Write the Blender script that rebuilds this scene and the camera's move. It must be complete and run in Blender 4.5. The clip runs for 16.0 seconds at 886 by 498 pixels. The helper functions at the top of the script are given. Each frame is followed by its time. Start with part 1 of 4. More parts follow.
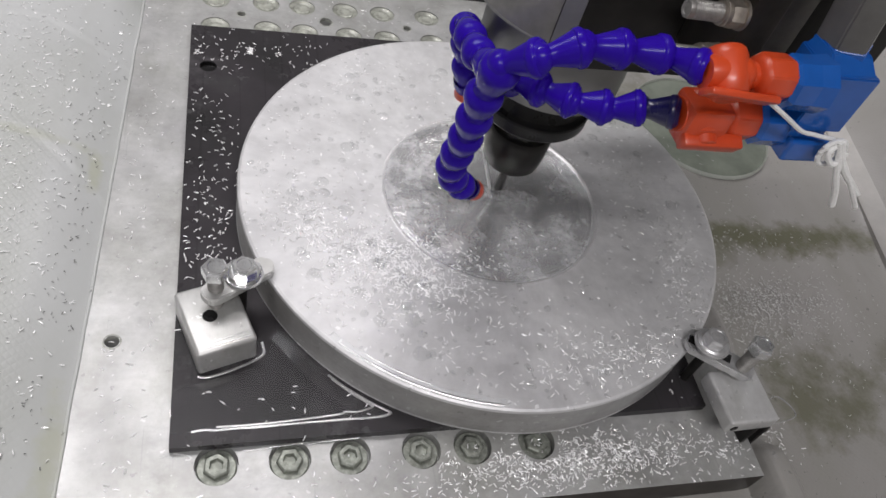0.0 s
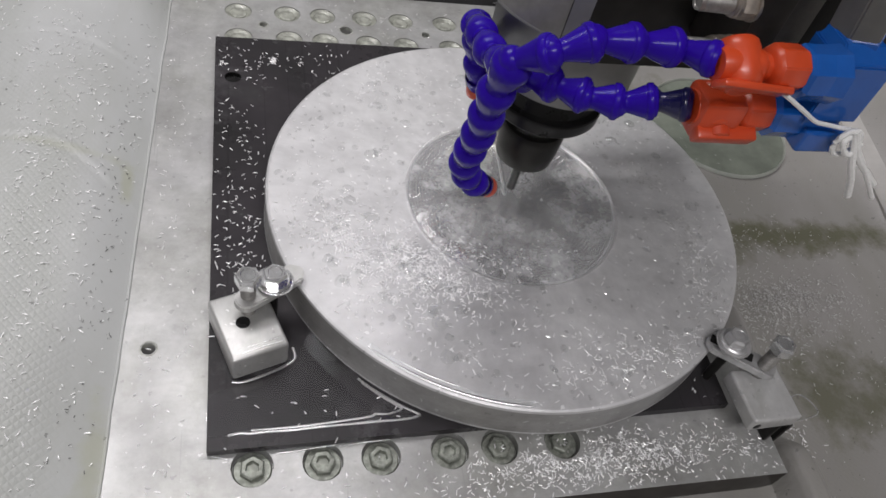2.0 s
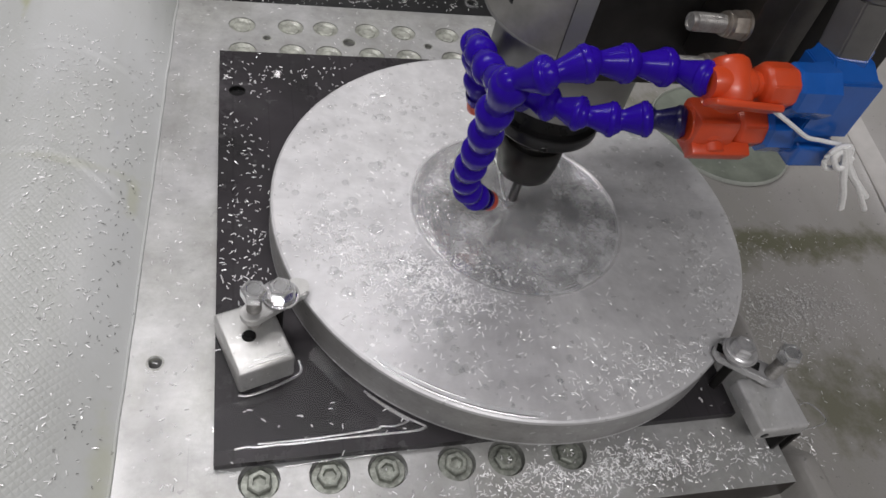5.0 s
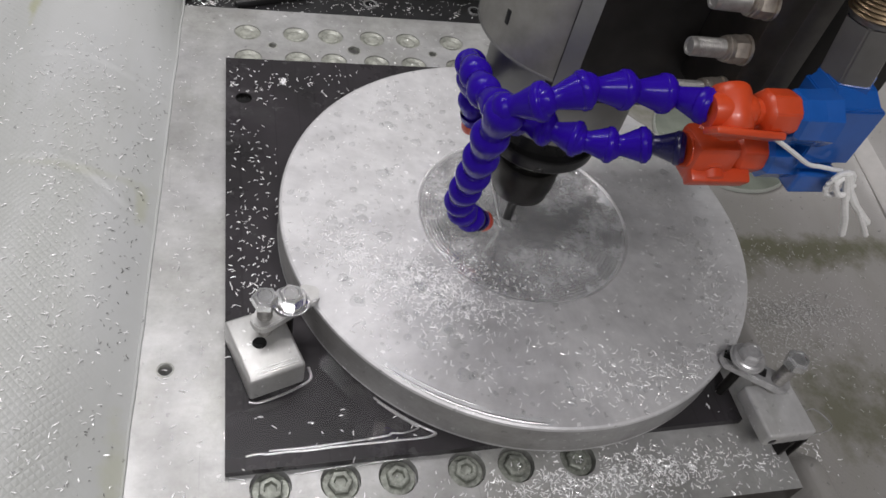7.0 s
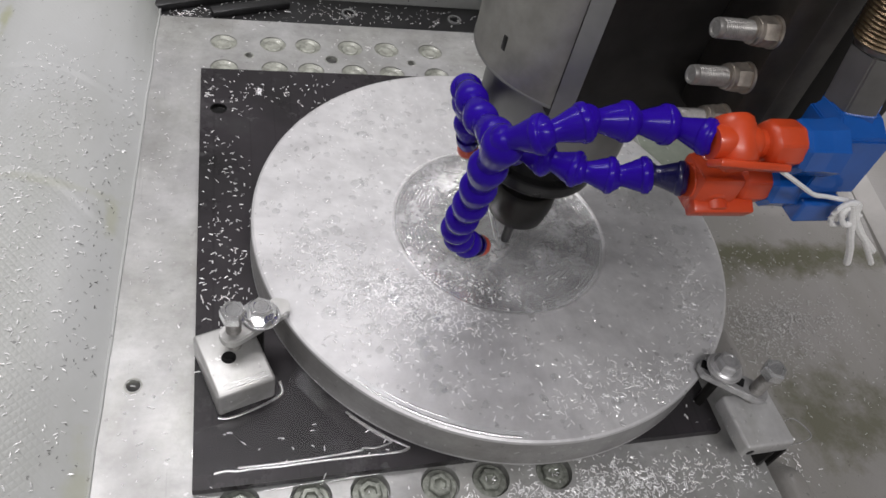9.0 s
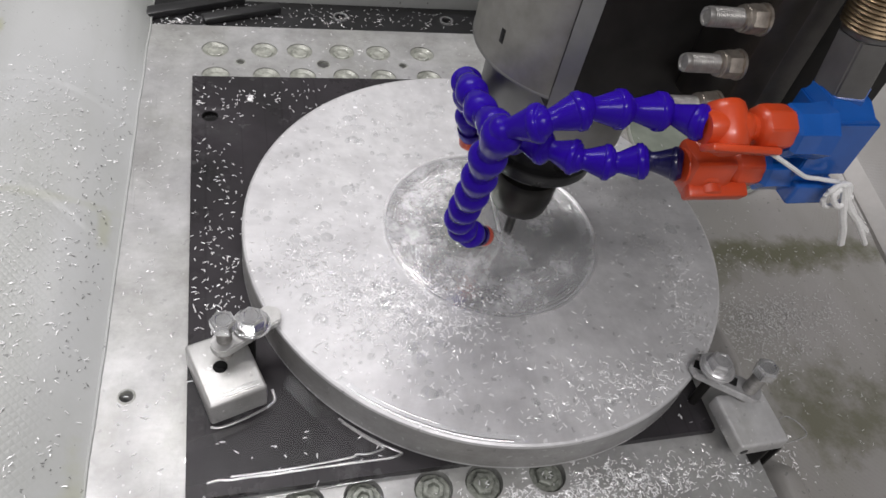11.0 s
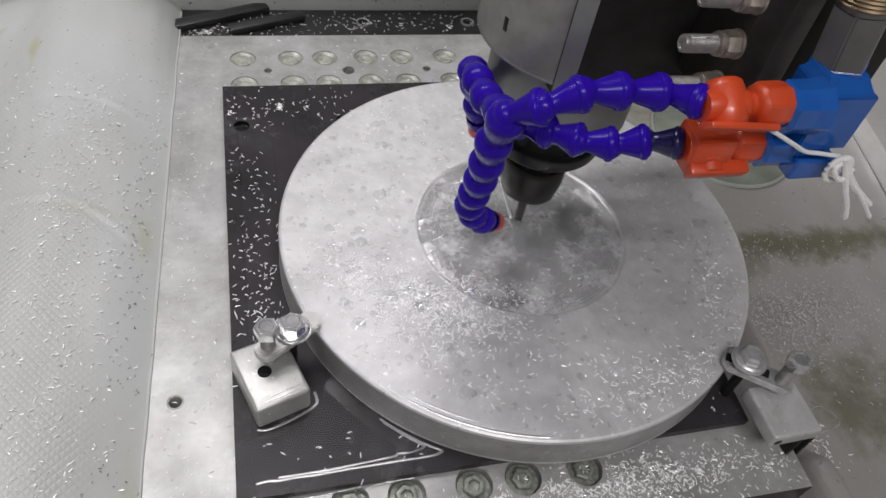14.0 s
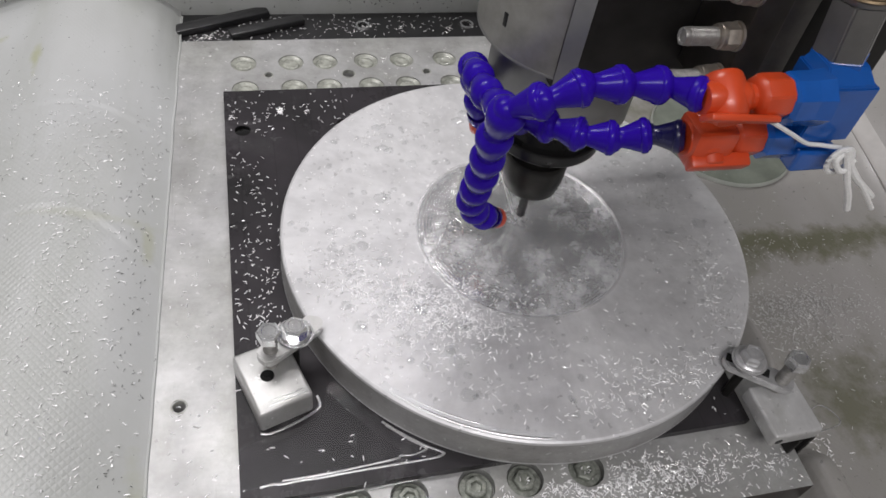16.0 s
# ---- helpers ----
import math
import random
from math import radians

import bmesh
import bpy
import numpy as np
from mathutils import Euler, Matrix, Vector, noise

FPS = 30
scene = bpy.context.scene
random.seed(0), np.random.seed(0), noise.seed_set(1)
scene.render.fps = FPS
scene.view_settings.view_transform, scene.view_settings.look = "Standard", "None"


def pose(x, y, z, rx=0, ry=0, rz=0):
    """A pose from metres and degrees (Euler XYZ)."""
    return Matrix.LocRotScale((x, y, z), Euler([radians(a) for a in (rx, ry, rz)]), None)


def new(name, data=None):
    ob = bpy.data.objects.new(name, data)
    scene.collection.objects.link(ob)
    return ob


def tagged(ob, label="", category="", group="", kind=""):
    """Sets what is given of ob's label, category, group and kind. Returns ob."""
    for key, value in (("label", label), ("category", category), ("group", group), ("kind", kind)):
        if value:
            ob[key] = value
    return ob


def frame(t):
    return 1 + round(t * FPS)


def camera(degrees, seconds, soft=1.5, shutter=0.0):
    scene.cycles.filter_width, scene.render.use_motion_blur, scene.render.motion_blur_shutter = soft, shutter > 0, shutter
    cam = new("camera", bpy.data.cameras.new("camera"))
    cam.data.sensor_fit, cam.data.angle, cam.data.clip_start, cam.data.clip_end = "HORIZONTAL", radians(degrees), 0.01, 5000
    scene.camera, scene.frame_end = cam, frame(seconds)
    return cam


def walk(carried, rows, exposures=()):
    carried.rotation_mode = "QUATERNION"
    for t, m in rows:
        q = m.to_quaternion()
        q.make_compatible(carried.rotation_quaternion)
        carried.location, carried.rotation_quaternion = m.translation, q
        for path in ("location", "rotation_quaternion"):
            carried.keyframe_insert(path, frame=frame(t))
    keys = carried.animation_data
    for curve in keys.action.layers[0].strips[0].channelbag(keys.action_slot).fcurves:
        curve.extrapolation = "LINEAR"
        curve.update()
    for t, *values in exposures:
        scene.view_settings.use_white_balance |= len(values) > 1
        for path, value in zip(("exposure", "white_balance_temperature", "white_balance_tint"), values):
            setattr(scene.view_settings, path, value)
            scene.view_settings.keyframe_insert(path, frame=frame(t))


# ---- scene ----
cam = camera(61.48, 16.0, soft=1.6)
PATH = [
    (0, pose(-0.1544, -0.3016, 0.3500, 39.623, -12.452, -10.015)),
    (0.5, pose(-0.1585, -0.3028, 0.3513, 39.880, -12.247, -9.853)),
    (1, pose(-0.1620, -0.3031, 0.3536, 39.473, -11.866, -9.767)),
    (1.5, pose(-0.1618, -0.3036, 0.3563, 39.282, -11.354, -9.670)),
    (2, pose(-0.1623, -0.3033, 0.3577, 39.517, -11.071, -9.968)),
    (2.5, pose(-0.1617, -0.3032, 0.3590, 39.697, -10.679, -10.041)),
    (3, pose(-0.1603, -0.3036, 0.3584, 39.822, -10.809, -9.945)),
    (5.5, pose(-0.1642, -0.3020, 0.3598, 40.313, -10.353, -10.202)),
    (6, pose(-0.1671, -0.3030, 0.3593, 40.538, -10.639, -10.049)),
    (6.5, pose(-0.1697, -0.3029, 0.3597, 40.665, -10.701, -10.200)),
    (7, pose(-0.1708, -0.3014, 0.3598, 40.668, -10.769, -10.435)),
    (7.5, pose(-0.1694, -0.3008, 0.3599, 41.146, -10.699, -10.619)),
    (8, pose(-0.1664, -0.3000, 0.3604, 41.351, -10.575, -10.896)),
    (8.5, pose(-0.1626, -0.2994, 0.3593, 41.525, -10.785, -10.996)),
    (9, pose(-0.1581, -0.2989, 0.3598, 41.336, -10.779, -11.080)),
    (11.5, pose(-0.1488, -0.2973, 0.3666, 41.112, -9.189, -11.694)),
    (12, pose(-0.1516, -0.2976, 0.3692, 40.968, -8.588, -11.761)),
    (12.5, pose(-0.1554, -0.2977, 0.3719, 40.440, -7.968, -11.791)),
    (13, pose(-0.1602, -0.2970, 0.3719, 40.589, -7.892, -11.996)),
    (13.5, pose(-0.1601, -0.2981, 0.3744, 40.710, -7.557, -11.971)),
    (14, pose(-0.1592, -0.2980, 0.3741, 40.695, -7.545, -11.880)),
    (14.5, pose(-0.1580, -0.2983, 0.3752, 40.517, -7.411, -11.694)),
    (15, pose(-0.1586, -0.2982, 0.3747, 40.652, -7.477, -11.775)),
    (15.5, pose(-0.1580, -0.2971, 0.3775, 40.544, -7.022, -12.122)),
    (16, pose(-0.1578, -0.2980, 0.3777, 40.635, -6.979, -12.115)),
]
walk(cam, PATH, [(0, 0.14), (1, 0.02), (2, -0.04), (3, -0.10), (5.5, -0.02), (7, -0.01), (8, 0.0), (9, 0.04), (11.5, 0.16), (12.5, 0.10), (14.5, 0.02), (16, 0.08)])

# spindle travel in millimetres: seconds, x, y, z from its lifted place
TRAVEL = [
    (0, 6.1, -1.2, -8.4),
    (0.5, 2.1, 0.3, -7.9),
    (1, -0.8, -0.3, -7.8),
    (1.5, -0.6, -1.0, -5.5),
    (2, -1.3, -1.3, -1.3),
    (2.5, -0.9, -1.5, 0.7),
    (3, 0.5, 0.5, 0.3),
    (3.5, 0.5, 1.6, 1.0),
    (4, 0.4, 1.5, 0.4),
    (4.5, 0.2, 1.7, -3.8),
    (5, -0.8, 2.0, -7.3),
    (5.5, -4.3, 1.8, -7.8),
    (6, -7.7, -0.8, -7.6),
    (6.5, -10.1, -4.3, -7.6),
    (7, -11.2, -8.1, -7.5),
    (7.5, -10.4, -12.4, -7.6),
    (8, -7.5, -15.5, -7.9),
    (8.5, -4.0, -17.9, -8.2),
    (9, 0.4, -18.4, -8.4),
    (9.5, 4.4, -17.5, -8.2),
    (10, 7.4, -15.3, -8.2),
    (10.5, 9.4, -12.2, -8.2),
    (11, 10.5, -8.6, -8.2),
    (11.5, 10.2, -4.5, -8.0),
    (12, 7.8, -1.3, -7.9),
    (12.5, 4.2, 1.0, -7.4),
    (13, -0.2, 1.8, -7.2),
    (13.5, -1.1, 0.0, -6.3),
    (14, -0.4, 0.1, -3.7),
    (14.5, 0.0, 0.0, -0.0),
    (15, -0.3, 0.1, 1.0),
    (15.5, 0.3, 2.0, 1.5),
    (16, 0.4, 1.4, 0.5),
]

# ---------------------------------------------------------------- light
world = bpy.data.worlds.new("world")
scene.world = world
world.use_nodes = True
wbg = world.node_tree.nodes["Background"]
wbg.inputs["Color"].default_value = (0.9, 0.95, 1.0, 1)
wbg.inputs["Strength"].default_value = 0.05
scene.view_settings.exposure = 0.0


def ceiling_tube(x, y, length, watts, turn=0):
    data = bpy.data.lights.new("ceiling_tube", "AREA")
    data.shape, data.size, data.size_y, data.energy = "RECTANGLE", length, 0.09, watts
    data.color = (1.0, 0.965, 0.985)
    ob = new("ceiling_tube", data)
    ob.matrix_world = pose(x, y, 1.86, 0, 0, turn)
    return ob


def ceiling_panel(x, y, length, width, watts):
    ob = ceiling_tube(x, y, length, watts)
    ob.data.size_y = width
    return ob


ceiling_tube(-0.52, 0.49, 1.4, 14.2)
ceiling_tube(-0.88, 0.84, 1.0, 9.4)
ceiling_panel(0.87, 1.40, 0.30, 0.20, 6.0)
ceiling_tube(0.40, 1.20, 0.5, 4.0, 20)
ceiling_tube(-0.30, -1.15, 1.3, 13.6)
ceiling_tube(-0.30, -1.40, 1.3, 13.6)


# ---------------------------------------------------------------- materials
def mat(name):
    m = bpy.data.materials.new(name)
    m.use_nodes = True
    nt = m.node_tree
    return m, nt, nt.nodes["Principled BSDF"]


def node(nt, kind, **kw):
    n = nt.nodes.new(kind)
    for k, v in kw.items():
        n.inputs[k].default_value = v
    return n


def coords(nt):
    return nt.nodes.new("ShaderNodeTexCoord").outputs["Object"]


def noise_tex(nt, scale, detail=5, rough=0.6, vec=None):
    n = node(nt, "ShaderNodeTexNoise", Scale=scale, Detail=detail, Roughness=rough)
    nt.links.new(vec or coords(nt), n.inputs["Vector"])
    return n.outputs["Fac"]


def ramp(nt, fac, stops):
    r = nt.nodes.new("ShaderNodeValToRGB")
    els = r.color_ramp.elements
    while len(els) < len(stops):
        els.new(0.5)
    for e, (p, c) in zip(els, stops):
        e.position = p
        e.color = (*c, 1) if len(c) == 3 else c
    nt.links.new(fac, r.inputs["Fac"])
    return r.outputs["Color"]


def g(v):
    return (v, v, v)


def mixc(nt, fac, a, b, mode="MIX"):
    m = nt.nodes.new("ShaderNodeMix")
    m.data_type, m.blend_type = "RGBA", mode
    for sock, val in ((m.inputs[0], fac), (m.inputs[6], a), (m.inputs[7], b)):
        if isinstance(val, (int, float)):
            sock.default_value = val
        elif isinstance(val, tuple):
            sock.default_value = (*val, 1)
        else:
            nt.links.new(val, sock)
    return m.outputs[2]


def calc(nt, op, a, b=0.0):
    m = nt.nodes.new("ShaderNodeMath")
    m.operation = op
    for sock, val in zip(m.inputs, (a, b)):
        if isinstance(val, (int, float)):
            sock.default_value = val
        else:
            nt.links.new(val, sock)
    return m.outputs[0]


def bump(nt, bsdf, height, strength, dist):
    b = node(nt, "ShaderNodeBump", Strength=strength, Distance=dist)
    nt.links.new(height, b.inputs["Height"])
    nt.links.new(b.outputs["Normal"], bsdf.inputs["Normal"])
    return b


def stretch(nt, sx, sy, sz):
    m = nt.nodes.new("ShaderNodeMapping")
    m.inputs["Scale"].default_value = (sx, sy, sz)
    nt.links.new(coords(nt), m.inputs["Vector"])
    return m.outputs["Vector"]


def simple(name, color, rough=0.5, metal=0.0, vary=0.15, scale=120, bumpy=0.0, coat=0.0):
    m, nt, b = mat(name)
    f = noise_tex(nt, scale)
    lo = tuple(c * (1 - vary) for c in color)
    hi = tuple(min(1, c * (1 + vary)) for c in color)
    nt.links.new(ramp(nt, f, [(0.3, lo), (0.7, hi)]), b.inputs["Base Color"])
    nt.links.new(ramp(nt, noise_tex(nt, scale * 0.4), [(0.3, g(rough * 0.8)), (0.7, g(min(1, rough * 1.2)))]), b.inputs["Roughness"])
    b.inputs["Metallic"].default_value = metal
    b.inputs["Coat Weight"].default_value = coat
    b.inputs["Coat Roughness"].default_value = 0.08
    if bumpy:
        bump(nt, b, f, 0.4, bumpy)
    return m


def aluminium(name, base, rough, streak, stain, metal=0.9, wet=0.3, mottle=0.0, film=0.12):
    m, nt, b = mat(name)
    big = noise_tex(nt, 9, 6, 0.62)
    fine = noise_tex(nt, 1.0, 4, 0.6, stretch(nt, *streak))
    spots = noise_tex(nt, 160, 3, 0.5)
    col = ramp(nt, big, [(0.28, tuple(base * s for s in stain)), (0.6, g(base)), (0.8, g(min(1, base * 1.08)))])
    col = mixc(nt, 0.25, col, ramp(nt, fine, [(0.3, g(0.55)), (0.7, g(1.0))]), "MULTIPLY")
    cloud = noise_tex(nt, 38, 6, 0.7)
    col = mixc(nt, 0.55, col, ramp(nt, cloud, [(0.30, g(0.70)), (0.62, g(1.0))]), "MULTIPLY")
    col = mixc(nt, calc(nt, "MULTIPLY", calc(nt, "GREATER_THAN", spots, 0.69), 0.45), col, g(base * 0.35))
    wipe = noise_tex(nt, 1.0, 5, 0.65, stretch(nt, 11, 30, 11))
    col = mixc(nt, 0.5, col, ramp(nt, wipe, [(0.34, g(0.80)), (0.60, g(1.0))]), "MULTIPLY")
    pale = noise_tex(nt, 240, 2, 0.5)
    col = mixc(nt, calc(nt, "MULTIPLY", calc(nt, "GREATER_THAN", pale, 0.70), 0.6), col, g(min(1, base * 1.35)))
    if mottle:
        # dried coolant, brownish smears and long scratches
        chalk = noise_tex(nt, 22, 7, 0.75)
        col = mixc(nt, calc(nt, "MULTIPLY", ramp(nt, chalk, [(0.42, g(0)), (0.74, g(1))]), mottle * 0.75), col, (0.74, 0.755, 0.735))
        smear = noise_tex(nt, 1.0, 6, 0.7, stretch(nt, 26, 13, 26))
        col = mixc(nt, calc(nt, "MULTIPLY", ramp(nt, smear, [(0.54, g(0)), (0.74, g(1))]), mottle), col, (0.29, 0.292, 0.255))
        scratch = noise_tex(nt, 1.0, 2, 0.5, stretch(nt, 420, 9, 60))
        col = mixc(nt, calc(nt, "MULTIPLY", calc(nt, "GREATER_THAN", scratch, 0.70), 0.35), col, g(0.30))
    nt.links.new(col, b.inputs["Base Color"])
    nt.links.new(ramp(nt, noise_tex(nt, 25, 6, 0.65), [(0.3, g(rough * 0.75)), (0.7, g(rough * 1.25))]), b.inputs["Roughness"])
    b.inputs["Metallic"].default_value = metal
    b.inputs["Coat Weight"].default_value = wet
    b.inputs["Coat Roughness"].default_value = film
    bump(nt, b, calc(nt, "ADD", fine, calc(nt, "MULTIPLY", big, 1.5)), 0.25, 0.0006)
    return m


M_TABLE = aluminium("worn_aluminium_plate", 0.47, 0.46, (110, 190, 110), (0.66, 0.665, 0.60), 0.36, 0.35, 0.6, 0.26)
M_DISC = aluminium("milled_aluminium", 0.735, 0.48, (150, 150, 150), (0.82, 0.82, 0.83), 0.40, 0.3, 0.0, 0.34)
M_DISH = aluminium("fresh_cut_aluminium", 0.90, 0.07, (200, 200, 200), (0.85, 0.85, 0.86), 0.92, 0.0)
# Base darker than the disc's face: the side wall's shade is painted in.
M_SIDE = aluminium("shaded_turned_aluminium_side", 0.37, 0.52, (60, 60, 400), (0.74, 0.72, 0.68), 0.45, 0.1, 0.35)
M_CLAMP = aluminium("clamp_aluminium", 0.70, 0.42, (300, 60, 60), (0.7, 0.7, 0.67), 0.55, 0.3, 0.45)
# Darker copy of the clamp aluminium: the right clamp's weaker light as colour.
M_SHADECLAMP = aluminium("shaded_clamp_aluminium", 0.62, 0.5, (300, 60, 60), (0.62, 0.62, 0.58), 0.35, 0.3, 0.55)
M_ZINC = simple("zinc_plated_steel", (0.84, 0.85, 0.85), 0.16, 0.92, 0.15, 200)
# Darker copy of the zinc, toned down for the dimmer right clamp.
M_SHADEZINC = simple("shaded_zinc_plated_steel", (0.48, 0.48, 0.48), 0.36, 0.6, 0.2, 200)
M_BOLT = simple("dull_steel_bolt", (0.27, 0.285, 0.25), 0.5, 0.5, 0.45, 300, 0.0005)
M_PALEBOLT = simple("grimy_pale_bolt", (0.34, 0.35, 0.305), 0.42, 0.2, 0.4, 200, 0.0004, 0.2)
M_THREAD = simple("bright_steel_thread", (0.29, 0.283, 0.268), 0.42, 0.6, 0.25, 300)
M_RUST = simple("tarnished_steel_nut", (0.40, 0.36, 0.31), 0.4, 0.8, 0.3, 250)
M_HOUSING = simple("grey_machined_housing", (0.25, 0.245, 0.225), 0.42, 0.5, 0.28, 45, 0.0003)
M_NOSE = simple("satin_steel_nose", (0.22, 0.22, 0.215), 0.38, 0.55, 0.15, 30)
M_DARK = simple("dark_oily_steel", (0.022, 0.021, 0.020), 0.42, 0.4, 0.35, 40, 0.0003)
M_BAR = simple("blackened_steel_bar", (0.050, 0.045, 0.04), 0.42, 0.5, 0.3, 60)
M_GREYBAR = simple("grey_steel_bar", (0.125, 0.119, 0.110), 0.38, 0.6, 0.3, 60)
# Rubber of the seal ring; also the painted darkness of holes and slots.
M_RUB_HOLE = simple("black_rubber_and_hole_dark", (0.012, 0.012, 0.012), 0.28, 0.0, 0.3, 80)
M_NUT = simple("black_oxide_nut", (0.032, 0.031, 0.029), 0.36, 0.6, 0.2, 90)
for dark in (M_DARK, M_BAR, M_RUB_HOLE, M_NUT):
    dark.node_tree.nodes["Principled BSDF"].inputs["Specular IOR Level"].default_value = 0.2
M_TOOL = simple("carbide_tool", (0.06, 0.06, 0.06), 0.3, 0.8, 0.2, 200)
M_HOSE = simple("violet_blue_plastic", (0.023, 0.005, 0.29), 0.22, 0.0, 0.12, 60, 0.0, 0.0)
M_HOSE.node_tree.nodes["Principled BSDF"].inputs["Specular IOR Level"].default_value = 0.14
M_HOSEDARK = simple("dark_blue_plastic", (0.007, 0.006, 0.065), 0.3, 0.0, 0.1, 60, 0.0, 0.1)
M_ORANGE = simple("orange_plastic", (0.54, 0.058, 0.014), 0.36, 0.0, 0.08, 70, 0.0, 0.2)
M_BLUE = simple("blue_plastic", (0.007, 0.085, 0.36), 0.22, 0.0, 0.12, 60, 0.0002, 0.2)
M_STRING = simple("white_string", (0.8, 0.8, 0.78), 0.7, 0.0, 0.1, 900, 0.0003)
M_BRASS = simple("brass_thread", (0.22, 0.165, 0.10), 0.4, 0.8, 0.25, 200)
M_FITTING = simple("grey_steel_fitting", (0.17, 0.168, 0.16), 0.36, 0.6, 0.15, 60)
M_CHIP = simple("bright_aluminium_swarf", (0.93, 0.93, 0.93), 0.30, 0.35, 0.06, 400)
M_STRIP = simple("pale_plastic_strip", (0.38, 0.368, 0.35), 0.42, 0.0, 0.12, 40, 0.0003)
M_HAZY = simple("hazy_plastic", (0.40, 0.42, 0.38), 0.35, 0.0, 0.1, 60)
M_LID = simple("greenish_plastic", (0.155, 0.175, 0.142), 0.35, 0.0, 0.3, 40)
# Greyer copy of the swarf: dull in the tray, painted shade on the plate.
M_GREYCHIP = simple("dull_and_shaded_aluminium_swarf", (0.55, 0.55, 0.54), 0.35, 0.4, 0.2, 400)
M_DARKCHIP = simple("dark_wet_swarf", (0.16, 0.16, 0.155), 0.4, 0.4, 0.3, 400)
M_ROOM = simple("painted_wall", (0.34, 0.34, 0.34), 0.7, 0.0, 0.06, 3)
M_CEILING = simple("white_ceiling_paint", (0.72, 0.72, 0.72), 0.7, 0.0, 0.06, 3)
M_BLACKBAR = simple("black_plastic_bar", (0.016, 0.016, 0.017), 0.34, 0.0, 0.4, 50, 0.0003, 0.3)


def sheet_material():
    m, nt, b = mat("wet_black_sheet")
    f = noise_tex(nt, 14, 6, 0.65)
    col = ramp(nt, f, [(0.3, g(0.024)), (0.6, (0.038, 0.0345, 0.038)), (0.8, g(0.055))])
    spots = noise_tex(nt, 110, 2, 0.5)
    col = mixc(nt, calc(nt, "MULTIPLY", calc(nt, "GREATER_THAN", spots, 0.70), 0.4), col, g(0.10))
    # long moulding lines and chalky residue
    seam = noise_tex(nt, 1.0, 1, 0.4, stretch(nt, 34, 0.15, 0.15))
    line = ramp(nt, seam, [(0.470, g(0)), (0.480, g(1)), (0.490, g(0))])
    col = mixc(nt, calc(nt, "MULTIPLY", line, 0.35), col, g(0.008))
    chalk = calc(nt, "MULTIPLY", ramp(nt, noise_tex(nt, 24, 6, 0.75), [(0.56, g(0)), (0.72, g(1))]), 0.10)
    col = mixc(nt, chalk, col, (0.42, 0.41, 0.42))
    nt.links.new(col, b.inputs["Base Color"])
    nt.links.new(ramp(nt, noise_tex(nt, 30), [(0.3, g(0.22)), (0.7, g(0.42))]), b.inputs["Roughness"])
    b.inputs["Specular IOR Level"].default_value = 0.16
    ridge = noise_tex(nt, 1.0, 3, 0.5, stretch(nt, 90, 3, 10))
    bump(nt, b, calc(nt, "ADD", noise_tex(nt, 60), calc(nt, "MULTIPLY", ridge, 1.5)), 0.35, 0.0006)
    return m


